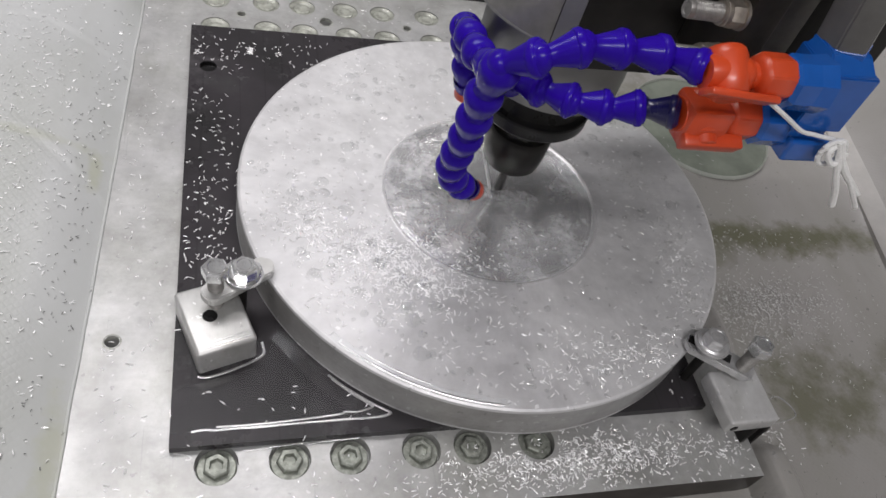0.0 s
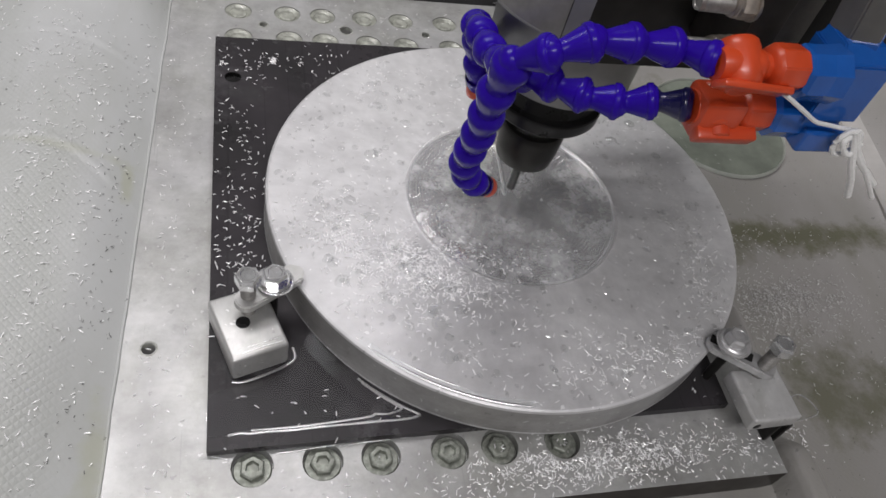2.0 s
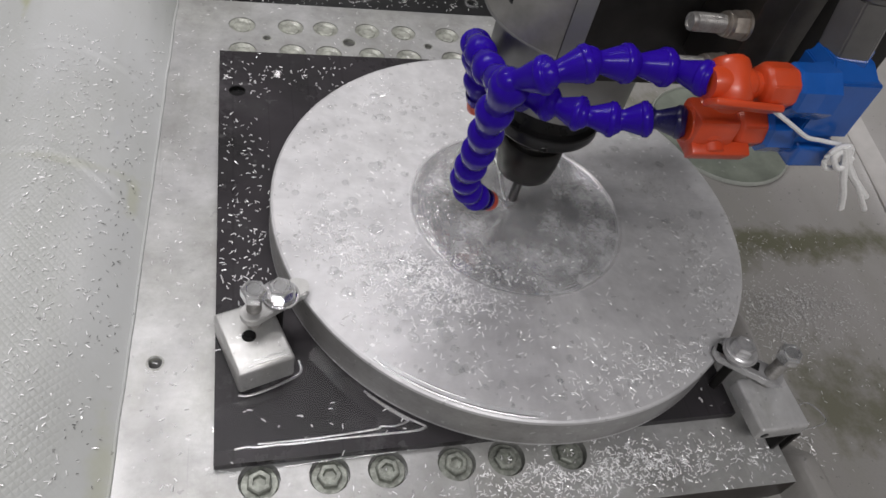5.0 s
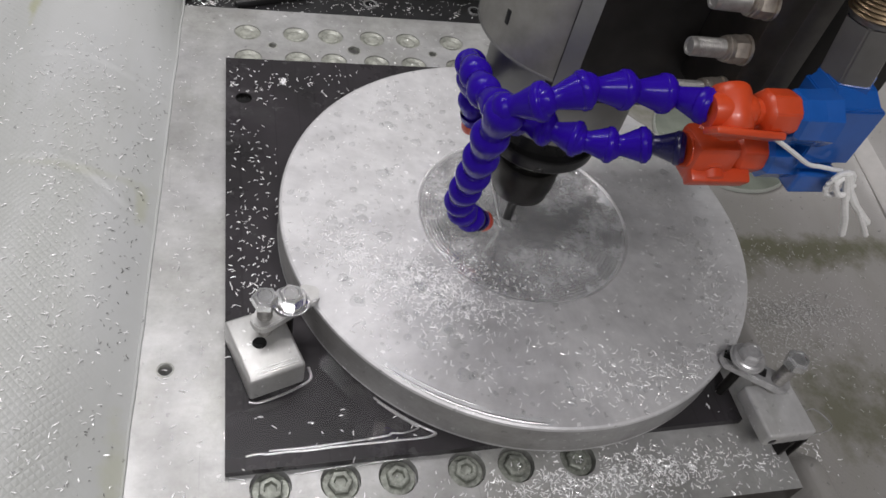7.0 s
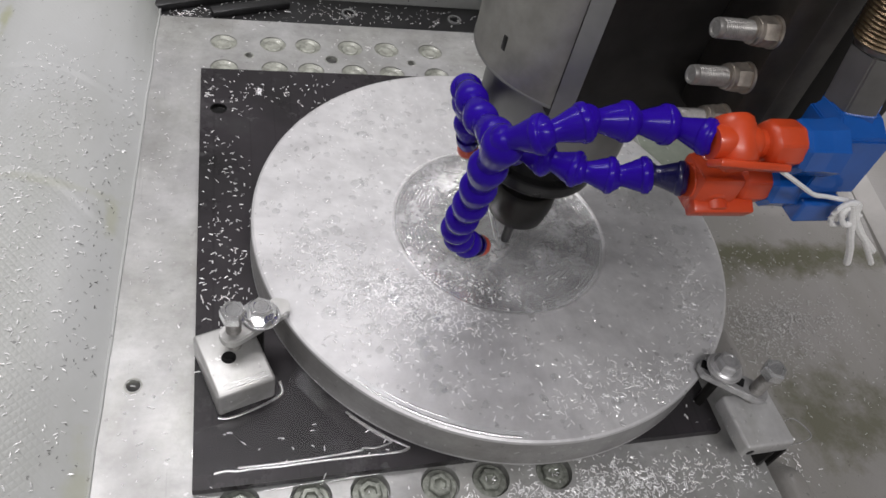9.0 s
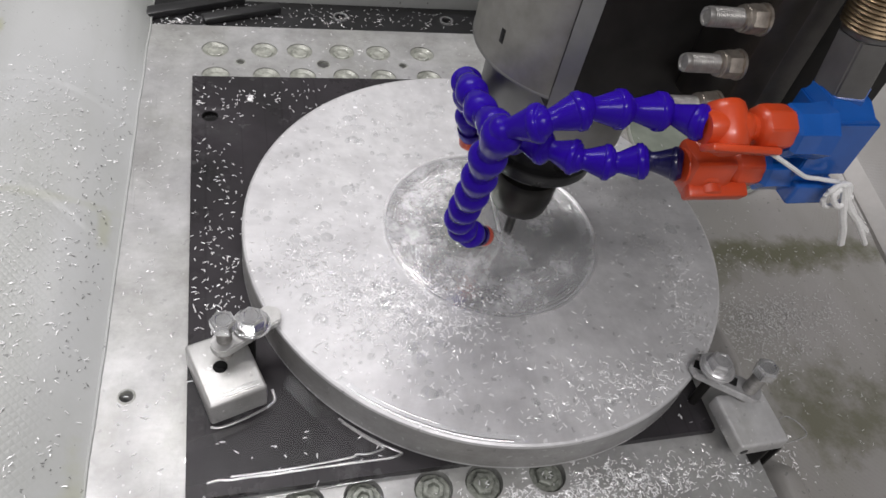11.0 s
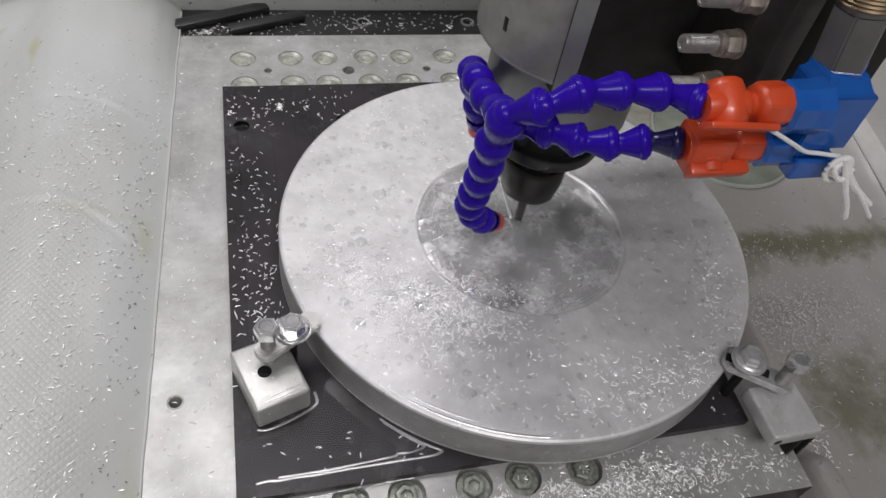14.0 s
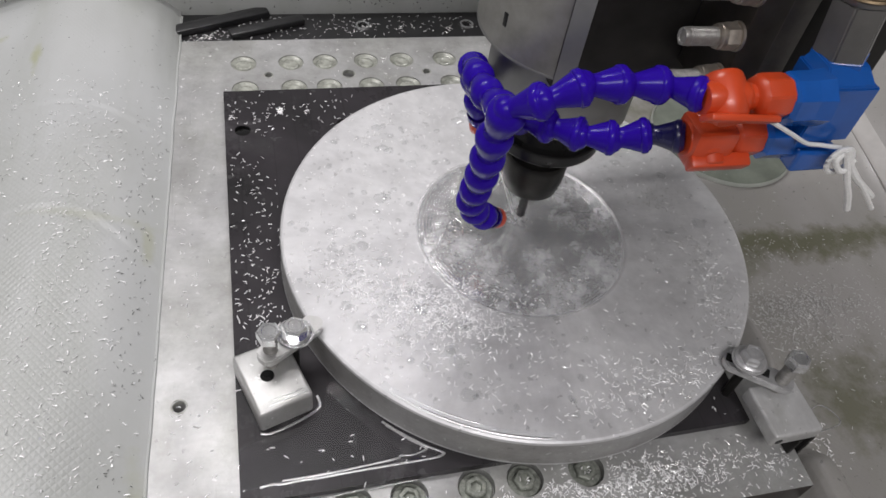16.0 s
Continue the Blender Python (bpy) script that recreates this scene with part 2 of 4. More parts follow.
def tarp_material(name, base, algae, weave, slime, relief=0.27, ragged=45, blot=0.86, slope=False, wet=0.15):
    m, nt, b = mat(name)
    big = noise_tex(nt, 5, 6, 0.6)
    col = ramp(nt, big, [(0.3, (base[0] * blot, base[1] * blot, base[2] * blot * 0.97)), (0.7, base)])
    smear = noise_tex(nt, 1.0, 5, 0.6, stretch(nt, 34, 7, 20))
    col = mixc(nt, ramp(nt, smear, [(0.42, g(0.0)), (0.66, g(0.45))]), col, (base[0] * 0.76, base[1] * 0.77, base[2] * 0.71))
    fleck = noise_tex(nt, 260, 2, 0.5)
    col = mixc(nt, calc(nt, "MULTIPLY", calc(nt, "GREATER_THAN", fleck, 0.715), 0.55), col, g(0.10))
    grime = noise_tex(nt, ragged, 5, 0.7)
    sep = nt.nodes.new("ShaderNodeSeparateXYZ")
    nt.links.new(coords(nt), sep.inputs[0])
    for cx, cy, rx, ry, amount in algae:
        ex = calc(nt, "DIVIDE", calc(nt, "SUBTRACT", sep.outputs[0], cx), rx)
        ey = calc(nt, "DIVIDE", calc(nt, "SUBTRACT", sep.outputs[1], cy), ry)
        d2 = calc(nt, "ADD", calc(nt, "MULTIPLY", ex, ex), calc(nt, "MULTIPLY", ey, ey))
        near = calc(nt, "SUBTRACT", 1.0, calc(nt, "SQRT", d2))
        fac = calc(nt, "ADD", near, calc(nt, "MULTIPLY", calc(nt, "SUBTRACT", grime, 0.5), 2.4))
        fac = calc(nt, "MULTIPLY", ramp(nt, fac, [(0.05, g(0)), (0.75, g(1))]), amount)
        col = mixc(nt, fac, col, slime)
    nt.links.new(col, b.inputs["Base Color"])
    nt.links.new(ramp(nt, noise_tex(nt, 18), [(0.3, g(0.28)), (0.7, g(0.5))]), b.inputs["Roughness"])
    b.inputs["Coat Weight"].default_value = wet
    b.inputs["Coat Roughness"].default_value = 0.22
    k = math.pi / weave
    u = calc(nt, "ABSOLUTE", calc(nt, "SINE", calc(nt, "MULTIPLY", calc(nt, "ADD", sep.outputs[0], calc(nt, "MULTIPLY", sep.outputs[1], 0.85)), k)))
    v = calc(nt, "ABSOLUTE", calc(nt, "SINE", calc(nt, "MULTIPLY", calc(nt, "SUBTRACT", sep.outputs[0], calc(nt, "MULTIPLY", sep.outputs[1], 0.85)), k)))
    net = calc(nt, "MINIMUM", u, v)
    # the weave shows less towards the back, where the coating is thicker
    worn = calc(nt, "ADD", calc(nt, "MULTIPLY", sep.outputs[1], 2.0), calc(nt, "MULTIPLY", noise_tex(nt, 7, 3), 1.3))
    worn = ramp(nt, worn, [(0.6, g(1.0)), (1.0, g(0.22))])
    if slope:
        side = ramp(nt, calc(nt, "ADD", calc(nt, "MULTIPLY", sep.outputs[0], -10.0), -2.0), [(0.42, g(0.10)), (0.72, g(1.0))])
        worn = calc(nt, "MULTIPLY", worn, side)
        joint = calc(nt, "MULTIPLY", ramp(nt, net, [(0.10, g(1)), (0.42, g(0))]), calc(nt, "MULTIPLY", worn, 0.11))
        nt.links.new(mixc(nt, joint, col, tuple(c * 0.45 for c in base)), b.inputs["Base Color"])
    h = calc(nt, "ADD", calc(nt, "MULTIPLY", net, worn), calc(nt, "MULTIPLY", big, 6.0))
    bump(nt, b, h, relief, 0.0006)
    return m


def water_material(name, rough, ripple, tint=(0.96, 0.97, 0.97), gloss=1.6, bend=False, milky=0.0):
    """Clear thin water: see-through, with a mirror that grows with the angle."""
    m, nt, b = mat(name)
    out = nt.nodes["Material Output"]
    fres = node(nt, "ShaderNodeFresnel", IOR=1.33)
    mirror = node(nt, "ShaderNodeBsdfGlossy", Color=(1, 1, 1, 1), Roughness=rough)
    if bend:
        sharp = node(nt, "ShaderNodeBsdfRefraction", Color=(*tint, 1), Roughness=0.2 * milky, IOR=1.33)
        milk = node(nt, "ShaderNodeBsdfDiffuse", Color=(0.74, 0.75, 0.75, 1))
        clear = node(nt, "ShaderNodeMixShader", Fac=milky)
        cloud = ramp(nt, calc(nt, "ADD", calc(nt, "MULTIPLY", noise_tex(nt, 42, 6, 0.7), 0.8), calc(nt, "MULTIPLY", noise_tex(nt, 190, 3, 0.6), 0.2)), [(0.36, g(milky * 0.35)), (0.50, g(milky)), (0.66, g(min(1.0, milky * 2.4)))])
        nt.links.new(cloud, clear.inputs[0])
        nt.links.new(sharp.outputs[0], clear.inputs[1])
        nt.links.new(milk.outputs[0], clear.inputs[2])
    else:
        clear = node(nt, "ShaderNodeBsdfTransparent", Color=(*tint, 1))
    mix = nt.nodes.new("ShaderNodeMixShader")
    nt.links.new(calc(nt, "MULTIPLY", fres.outputs[0], gloss), mix.inputs[0])
    nt.links.new(clear.outputs[0], mix.inputs[1])
    nt.links.new(mirror.outputs[0], mix.inputs[2])
    nt.links.new(mix.outputs[0], out.inputs["Surface"])
    nt.nodes.remove(b)
    if ripple:
        h = calc(nt, "ADD", noise_tex(nt, 75, 3, 0.5), calc(nt, "MULTIPLY", noise_tex(nt, 260, 2, 0.5), 0.3))
        bp = node(nt, "ShaderNodeBump", Strength=0.5, Distance=ripple)
        nt.links.new(h, bp.inputs["Height"])
        nt.links.new(bp.outputs["Normal"], mirror.inputs["Normal"])
        nt.links.new(bp.outputs["Normal"], fres.inputs["Normal"])
        if bend:
            nt.links.new(bp.outputs["Normal"], sharp.inputs["Normal"])
    return m


M_SHEET = sheet_material()
M_TARP = tarp_material("white_woven_tarp", (0.50, 0.514, 0.51), [(-0.31, 0.20, 0.005, 0.022, 0.7), (-0.342, 0.235, 0.010, 0.005, 0.5), (-0.345, 0.17, 0.004, 0.014, 0.4), (-0.262, 0.045, 0.05, 0.005, 0.22), (-0.30, -0.19, 0.06, 0.03, 0.3), (-0.231, 0.03, 0.004, 0.022, 0.40), (-0.233, -0.16, 0.008, 0.05, 0.35)], 0.0040, (0.36, 0.37, 0.22), 0.36, 45, 0.84, True)
M_TRAY = tarp_material("wet_grey_tarp", (0.345, 0.335, 0.322), [(0.250, 0.006, 0.15, 0.020, 0.85), (0.185, -0.010, 0.03, 0.016, 0.6), (0.215, -0.125, 0.065, 0.045, 0.7), (0.25, 0.12, 0.06, 0.03, 0.5), (0.19, 0.165, 0.06, 0.03, 0.6), (0.30, -0.10, 0.03, 0.02, 0.4)], 0.0040, (0.095, 0.096, 0.046), 0.22, 38, 0.70, False, 0.3)
M_WALL = tarp_material("white_splash_wall", (0.50, 0.515, 0.505), [], 0.0040, (0.3, 0.3, 0.2), 0.1)
M_WATER = water_material("milky_coolant", 0.03, 0.0022, (0.97, 0.972, 0.972), 2.6, True, 0.27)
M_DROP = water_material("clear_drops", 0.05, 0.0, (0.84, 0.845, 0.845), 2.6)
M_PUDDLE = water_material("still_water", 0.015, 0.0, (0.96, 0.97, 0.97), 2.4)
M_EDGE = water_material("thin_water_edge", 0.24, 0.0, (0.98, 0.98, 0.98), 4.5)
M_RIM = water_material("rounded_water_edge", 0.28, 0.0, (0.9, 0.9, 0.9), 28.0)


# ---------------------------------------------------------------- building helpers
def mm(*v):
    return Vector(v) / 1000


def finish(bm, name, material, smooth=True):
    me = bpy.data.meshes.new(name)
    bmesh.ops.recalc_face_normals(bm, faces=bm.faces)
    if name in ("coolant_pool", "puddle", "water_drops"):
        # open water surfaces: all faces look up
        bm.normal_update()
        down = [f for f in bm.faces if f.normal.z < 0]
        bmesh.ops.reverse_faces(bm, faces=down)
    bm.to_mesh(me)
    bm.free()
    me.materials.append(material)
    for p in me.polygons:
        p.use_smooth = smooth
    if smooth:
        me.set_sharp_from_angle(angle=radians(38))
    return me


def thing(name, base, label, category, group="", kind=""):
    ob = new(name)
    ob.empty_display_size = 0.01
    ob.location = base
    return tagged(ob, label, category, group, kind)


def part(name, bm, material, parent, label="", smooth=True):
    """Mesh drawn in world places, hung under its parent."""
    ob = new(name, finish(bm, name, material, smooth))
    ob.parent = parent
    if parent.parent is None:
        ob.location = -Vector(parent.location)
    if label:
        ob["label"] = label
    return ob


def solid(name, bm, material, label, category, kind="", group="", smooth=True):
    return tagged(new(name, finish(bm, name, material, smooth)), label, category, group, kind)


def box(bm, lo, hi, bevel=0.0, m=None, seg=2):
    lo, hi = Vector(lo), Vector(hi)
    mid, size = (lo + hi) / 2, hi - lo
    tmp = bmesh.new()
    bmesh.ops.create_cube(tmp, size=1.0, matrix=Matrix.LocRotScale(mid, None, size))
    if bevel:
        bmesh.ops.bevel(tmp, geom=tmp.edges[:], offset=bevel, segments=seg, affect="EDGES", profile=0.5)
    merge(bm, tmp, m)


def merge(bm, tmp, m=None):
    if m is not None:
        tmp.transform(m)
    vs = [bm.verts.new(v.co) for v in tmp.verts]
    tmp.verts.index_update()
    for f in tmp.faces:
        bm.faces.new([vs[v.index] for v in f.verts])
    tmp.free()


def lathe(bm, profile, seg=32, m=None, flute=None):
    """Turn (radius, height) pairs round z."""
    rings = []
    m = m or Matrix()
    for r, z in profile:
        if r < 1e-7:
            rings.append([bm.verts.new(m @ Vector((0, 0, z)))])
        else:
            rings.append([bm.verts.new(m @ Vector((r * math.cos(2 * math.pi * i / seg), r * math.sin(2 * math.pi * i / seg), z))) for i in range(seg)])
    for a, b in zip(rings, rings[1:]):
        for i in range(seg):
            j = (i + 1) % seg
            if len(a) == 1 and len(b) == 1:
                continue
            if len(a) == 1:
                bm.faces.new((a[0], b[j], b[i]))
            elif len(b) == 1:
                bm.faces.new((a[i], a[j], b[0]))
            else:
                bm.faces.new((a[i], a[j], b[j], b[i]))


def along(p, q):
    """Pose at p whose z axis points to q."""
    p, q = Vector(p), Vector(q)
    return Matrix.Translation(p) @ (q - p).to_track_quat("Z", "Y").to_matrix().to_4x4()


def hexagon(bm, r, z0, z1, m, crown=0.0):
    """Hexagonal prism across corners 2r, with a chamfered crown."""
    prof = [(0, z0), (r, z0), (r, z1 - crown), (r * 0.86, z1), (0, z1)] if crown else [(0, z0), (r, z0), (r, z1), (0, z1)]
    lathe(bm, prof, 6, m)


def tube(bm, pts, r, seg=8):
    pts = [Vector(p) for p in pts]
    rings = []
    for i, p in enumerate(pts):
        d = (pts[min(i + 1, len(pts) - 1)] - pts[max(i - 1, 0)]).normalized()
        q = d.to_track_quat("Z", "Y")
        rings.append([bm.verts.new(p + q @ Vector((r * math.cos(2 * math.pi * k / seg), r * math.sin(2 * math.pi * k / seg), 0))) for k in range(seg)])
    for a, b in zip(rings, rings[1:]):
        for k in range(seg):
            bm.faces.new((a[k], a[(k + 1) % seg], b[(k + 1) % seg], b[k]))
    bm.faces.new(rings[0][::-1])
    bm.faces.new(rings[-1])


def smooth_path(pts, n=8):
    pts = [Vector(p) for p in pts]
    out = []
    for i in range(len(pts) - 1):
        p0, p1, p2, p3 = pts[max(i - 1, 0)], pts[i], pts[i + 1], pts[min(i + 2, len(pts) - 1)]
        for k in range(n):
            t = k / n
            out.append(0.5 * (2 * p1 + (p2 - p0) * t + (2 * p0 - 5 * p1 + 4 * p2 - p3) * t * t + (3 * p1 - p0 - 3 * p2 + p3) * t ** 3))
    out.append(pts[-1])
    return out


def drilled_plate(outline, z, bottom, holes, bm=None):
    """Plate with real holes: outline of (x, y), holes of (x, y, radius, depth)."""
    bm = bm or bmesh.new()
    edges, loops = [], []
    for pts in [outline] + [[(x + r * math.cos(a * math.pi / 14), y + r * math.sin(a * math.pi / 14)) for a in range(28)] for x, y, r, _ in holes]:
        vs = [bm.verts.new((*p, z)) for p in pts]
        loops.append(vs)
        edges += [bm.edges.new((vs[i], vs[(i + 1) % len(vs)])) for i in range(len(vs))]
    bmesh.ops.triangle_fill(bm, use_beauty=True, edges=edges)
    for k, vs in enumerate(loops):
        low = bottom if k == 0 else max(bottom, z - holes[k - 1][3])
        ws = [bm.verts.new((v.co.x, v.co.y, low)) for v in vs]
        for i in range(len(vs)):
            j = (i + 1) % len(vs)
            bm.faces.new((vs[i], vs[j], ws[j], ws[i]))
        bm.faces.new(ws)
    return bm


# ---------------------------------------------------------------- room and tray
def room():
    bm = bmesh.new()
    box(bm, (-2.1, 2.2, -0.9), (2.1, 2.3, 1.9))
    solid("wall_north", bm, M_ROOM, "plain pale grey workshop wall", "wall", "structure")
    bm = bmesh.new()
    box(bm, (-2.1, -2.3, -0.9), (2.1, -2.2, 1.9))
    solid("wall_south", bm, M_ROOM, "plain pale grey workshop wall", "wall", "structure")
    bm = bmesh.new()
    box(bm, (-2.2, -2.3, -0.9), (-2.1, 2.3, 1.9))
    solid("wall_west", bm, M_ROOM, "plain pale grey workshop wall", "wall", "structure")
    bm = bmesh.new()
    box(bm, (2.1, -2.3, -0.9), (2.2, 2.3, 1.9))
    solid("wall_east", bm, M_ROOM, "plain pale grey workshop wall", "wall", "structure")
    bm = bmesh.new()
    box(bm, (-2.2, -2.3, 1.9), (2.2, 2.3, 2.0))
    solid("ceiling", bm, M_CEILING, "plain pale workshop ceiling", "ceiling", "structure")
    bm = bmesh.new()
    box(bm, (-2.2, -2.3, -1.0), (2.2, 2.3, -0.9))
    solid("floor", bm, M_ROOM, "plain grey workshop floor", "floor", "structure")
    bm = bmesh.new()
    box(bm, (-0.85, -0.85, -0.9), (0.85, 0.29, -0.040), 0.004)
    solid("machine_base", bm, M_ROOM, "plain grey base under the machine tray", "machine base", "structure")


def heightfield(xs, ys, f):
    bm = bmesh.new()
    grid = [[bm.verts.new((*f(x, y),)) for y in ys] for x in xs]
    for i in range(len(xs) - 1):
        for j in range(len(ys) - 1):
            bm.faces.new((grid[i][j], grid[i + 1][j], grid[i + 1][j + 1], grid[i][j + 1]))
    return bm


ROLL = [(0, 0.0004), (-0.003, 0.0022), (-0.008, 0.0054), (-0.016, 0.0104), (-0.028, 0.0170), (-0.042, 0.0230), (-0.058, 0.0268), (-0.074, 0.0268), (-0.092, 0.0226), (-0.112, 0.0156), (-0.135, 0.0086), (-0.160, 0.0056), (-0.195, 0.0066), (-0.26, 0.0105), (-0.42, 0.010), (-0.75, 0.008)]


ROLL_PATH = smooth_path([(x, 0, z) for x, z in ROLL], 8)


def roll_wave(x, y):
    far = min(1.0, -x / 0.03)
    return far * (0.0035 * noise.noise(Vector((x * 9, y * 5, 0.3))) + 0.0012 * noise.noise(Vector((x * 30, y * 14, 2.3))))


def tarp_left():
    """Stiff white tarp that rolls over the edge of the table."""
    us = [i / 96 for i in range(97)]
    ys = [-0.6 + 0.9 * j / 380 for j in range(381)]

    def f(u, y):
        p = ROLL_PATH[round(u * (len(ROLL_PATH) - 1))]
        x, z = p.x, p.z
        z += roll_wave(x, y)
        for yc, amp in ((0.052, 0.00035), (0.150, 0.00035)):
            # creases that bow over the crest and drop towards the hem
            yy = y - yc + 2.2 * max(0.0, x + 0.055) ** 1.5 * (1.3 if yc < 0.1 else 0.5) + 1.6 * (x + 0.055) ** 2
            z += amp * (math.exp(-(yy / 0.0028) ** 2) - 0.9 * math.exp(-((yy + 0.0045) / 0.0028) ** 2)) * max(0.0, 1 - (abs(x + 0.05) / 0.075) ** 2)
        z += 0.006 * math.exp(-((y - 0.25) / 0.05) ** 2) * min(1, u * 5)
        return (-0.2238 + 0.0334 * y + x, y, z)

    tarp = tagged(new("plastic_tarp", finish(heightfield(us, ys, f), "plastic_tarp", M_TARP)), "white woven plastic tarp rolled over the table edge, wet with swarf", "tarp")
    bm = bmesh.new()
    tube(bm, [Vector(f(0.0, y)) + Vector((0.0006 + 0.0007 * noise.noise(Vector((0, y * 30, 5))), 0, 0.0)) for y in ys[20:-2:4]], 0.0008, 8)
    part("hem", bm, M_TARP, tarp, "thin pale edge of the tarp")


def tray():
    xs = sorted([-0.9 + 1.8 * i / 180 for i in range(181)] + [0.1312 + 0.002 * i for i in range(21)])
    ys = sorted([-0.9 + 1.2 * j / 120 for j in range(121)] + [-0.2013 + 0.003 * j for j in range(24)])

    def f(x, y):
        z = -0.022 + 0.004 * noise.noise(Vector((x * 7, y * 7, 1.7)))
        e = x - 0.350 - 0.20 * y
        z += 0.006 * math.exp(-(e / 0.012) ** 2)
        if e > 0:
            z += 0.9 * e
        # folds of the tarp where it is pushed up beside the table
        z += 0.020 * math.exp(-((x - 0.152) / 0.008) ** 2) * (1 / (1 + math.exp((y + 0.05) / 0.008))) * (1 / (1 + math.exp(-(y + 0.115) / 0.01)))
        z += 0.024 * math.exp(-((x - 0.1435) / 0.0115) ** 4) * (1 / (1 + math.exp((y + 0.161) / 0.004)))
        return (x, y, z)

    tagged(new("tray_floor", finish(heightfield(xs, ys, f), "tray_floor", M_TRAY)), "wet grey tarp lining the tray, stained with green algae", "tray lining", kind="structure")
    bm = bmesh.new()
    box(bm, (-0.9, 0.298, -0.08), (0.9, 0.318, 0.085), 0.003)
    solid("wall_tray_back", bm, M_WALL, "white plastic splash wall behind the machine table", "splash wall", "structure")


def corner_strip():
    """Pale plastic strip along the foot of the tray's side wall."""
    bm = bmesh.new()
    rings = []
    for k in range(61):
        y = -0.35 + 0.63 * k / 60
        x = 0.348 + 0.20 * y + 0.0012 * noise.noise(Vector((y * 12, 3.1, 0)))
        rings.append([bm.verts.new((x + dx, y, -0.0185 + dz)) for dx, dz in ((-0.0075, -0.004), (-0.0070, 0.0012), (-0.0045, 0.0030), (0.0, 0.0046), (0.0050, 0.0078), (0.0075, 0.0090), (0.0085, 0.004), (0.0085, -0.004))])
    for a, b in zip(rings, rings[1:]):
        for i in range(7):
            bm.faces.new((a[i], a[i + 1], b[i + 1], b[i]))
    solid("corner_strip", bm, M_STRIP, "pale plastic strip along the foot of the tray wall", "plastic strip")


room()
tarp_left()
tray()
corner_strip()

# ---------------------------------------------------------------- machine table
ROW_X = (-165.4, -127.6, -99.7, -65.6, -35.2, 2.4)
FRONT_X = (-160.6, -126.5, -97.2, -61.0, -33.7, 1.9)
BORES = [(x, 223) for x in ROW_X] + [(x, 190) for x in ROW_X] + [(x, -153) for x in FRONT_X]


def machine_table():
    top = thing("machine_table", mm(-60, 30, -20), "flat worn aluminium machine table with rows of sunk bolts", "machine table")
    holes = [(x / 1000, y / 1000, 0.0102, 0.006 if y < 0 else 0.0036) for x, y in BORES]
    holes += [(-0.1466, 0.207, 0.0030, 0.012), (-0.0823, 0.2057, 0.0048, 0.012), (-0.0167, 0.2061, 0.0030, 0.012), (-0.2122, -0.0833, 0.0036, 0.014)]
    bm = drilled_plate([(-0.262, -0.183), (0.130, -0.183), (0.130, 0.255), (-0.262, 0.255)], 0.0, -0.020, holes)
    plate = part("plate", bm, M_TABLE, top, smooth=False)
    # the plate's front face takes the dark bar colour instead of aluminium
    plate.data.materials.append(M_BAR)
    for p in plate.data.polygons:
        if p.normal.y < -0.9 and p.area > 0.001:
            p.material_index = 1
    for x, y, r, _ in holes[-4:]:
        bm = bmesh.new()
        lathe(bm, [(r - 0.0003, -0.0022), (r + 0.0002, -0.0002), (r + 0.0005, 0.0003), (r + 0.0009, 0.0002), (r + 0.0010, 0.0)], 24, Matrix.Translation((x, y, 0)))
        part("countersink", bm, M_PALEBOLT, top, "bright bevelled edge of a drilled hole")
    head = bmesh.new()
    lathe(head, [(0.0, -0.0062), (0.0094, -0.0062), (0.0094, -0.0040), (0.0088, -0.0034), (0.0066, -0.0034), (0.0, -0.0034)], 24)
    lathe(head, [(0.0064, -0.0036), (0.0064, -0.0006), (0.0056, 0.0), (0.0036, 0.0), (0.0034, -0.0004), (0.0032, -0.0024), (0.0, -0.0026)], 6)
    me = finish(head, "bolt", M_BOLT)
    sunk = bmesh.new()
    lathe(sunk, [(0, -0.0017), (0.0028, -0.0017), (0.0034, -0.0014), (0.0054, -0.0014), (0.0062, -0.0017), (0.0066, -0.0024), (0.0072, -0.0019), (0.0088, -0.0014), (0.0100, -0.0006)], 28)
    far = finish(sunk, "bolt", M_PALEBOLT)
    for i, (x, y) in enumerate(BORES):
        ob = new("bolt", me if y < 0 else far)
        ob.parent = top
        ob.matrix_basis = Matrix.Translation(mm(x, y, 0) - Vector(top.location)) @ pose(0, 0, 0, 0, 0, 37 * i)
    return top


def black_sheet():
    outline = [(-0.1818, -0.1455), (0.108, -0.1415), (0.108, 0.181), (-0.1818, 0.181)]
    bm = drilled_plate(outline, 0.0053, 0.0003, [(-0.1694, 0.135, 0.0058, 0.004), (-0.095, 0.137, 0.0058, 0.004)])
    sheet = solid("black_sheet", bm, M_SHEET, "flat wet black rubber sheet under the workpiece, dotted with swarf", "rubber sheet", smooth=False)
    for x, y in ((-0.1694, 0.135), (-0.095, 0.137)):
        # black cup that gives the sheet's hole its shade by colour
        bm = bmesh.new()
        lathe(bm, [(0, 0.0018), (0.0050, 0.0018), (0.0055, 0.0020), (0.0056, 0.0046)], 24, Matrix.Translation((x, y, 0)))
        part("hole", bm, M_RUB_HOLE, sheet, "hole through the sheet, its darkness a black cup")


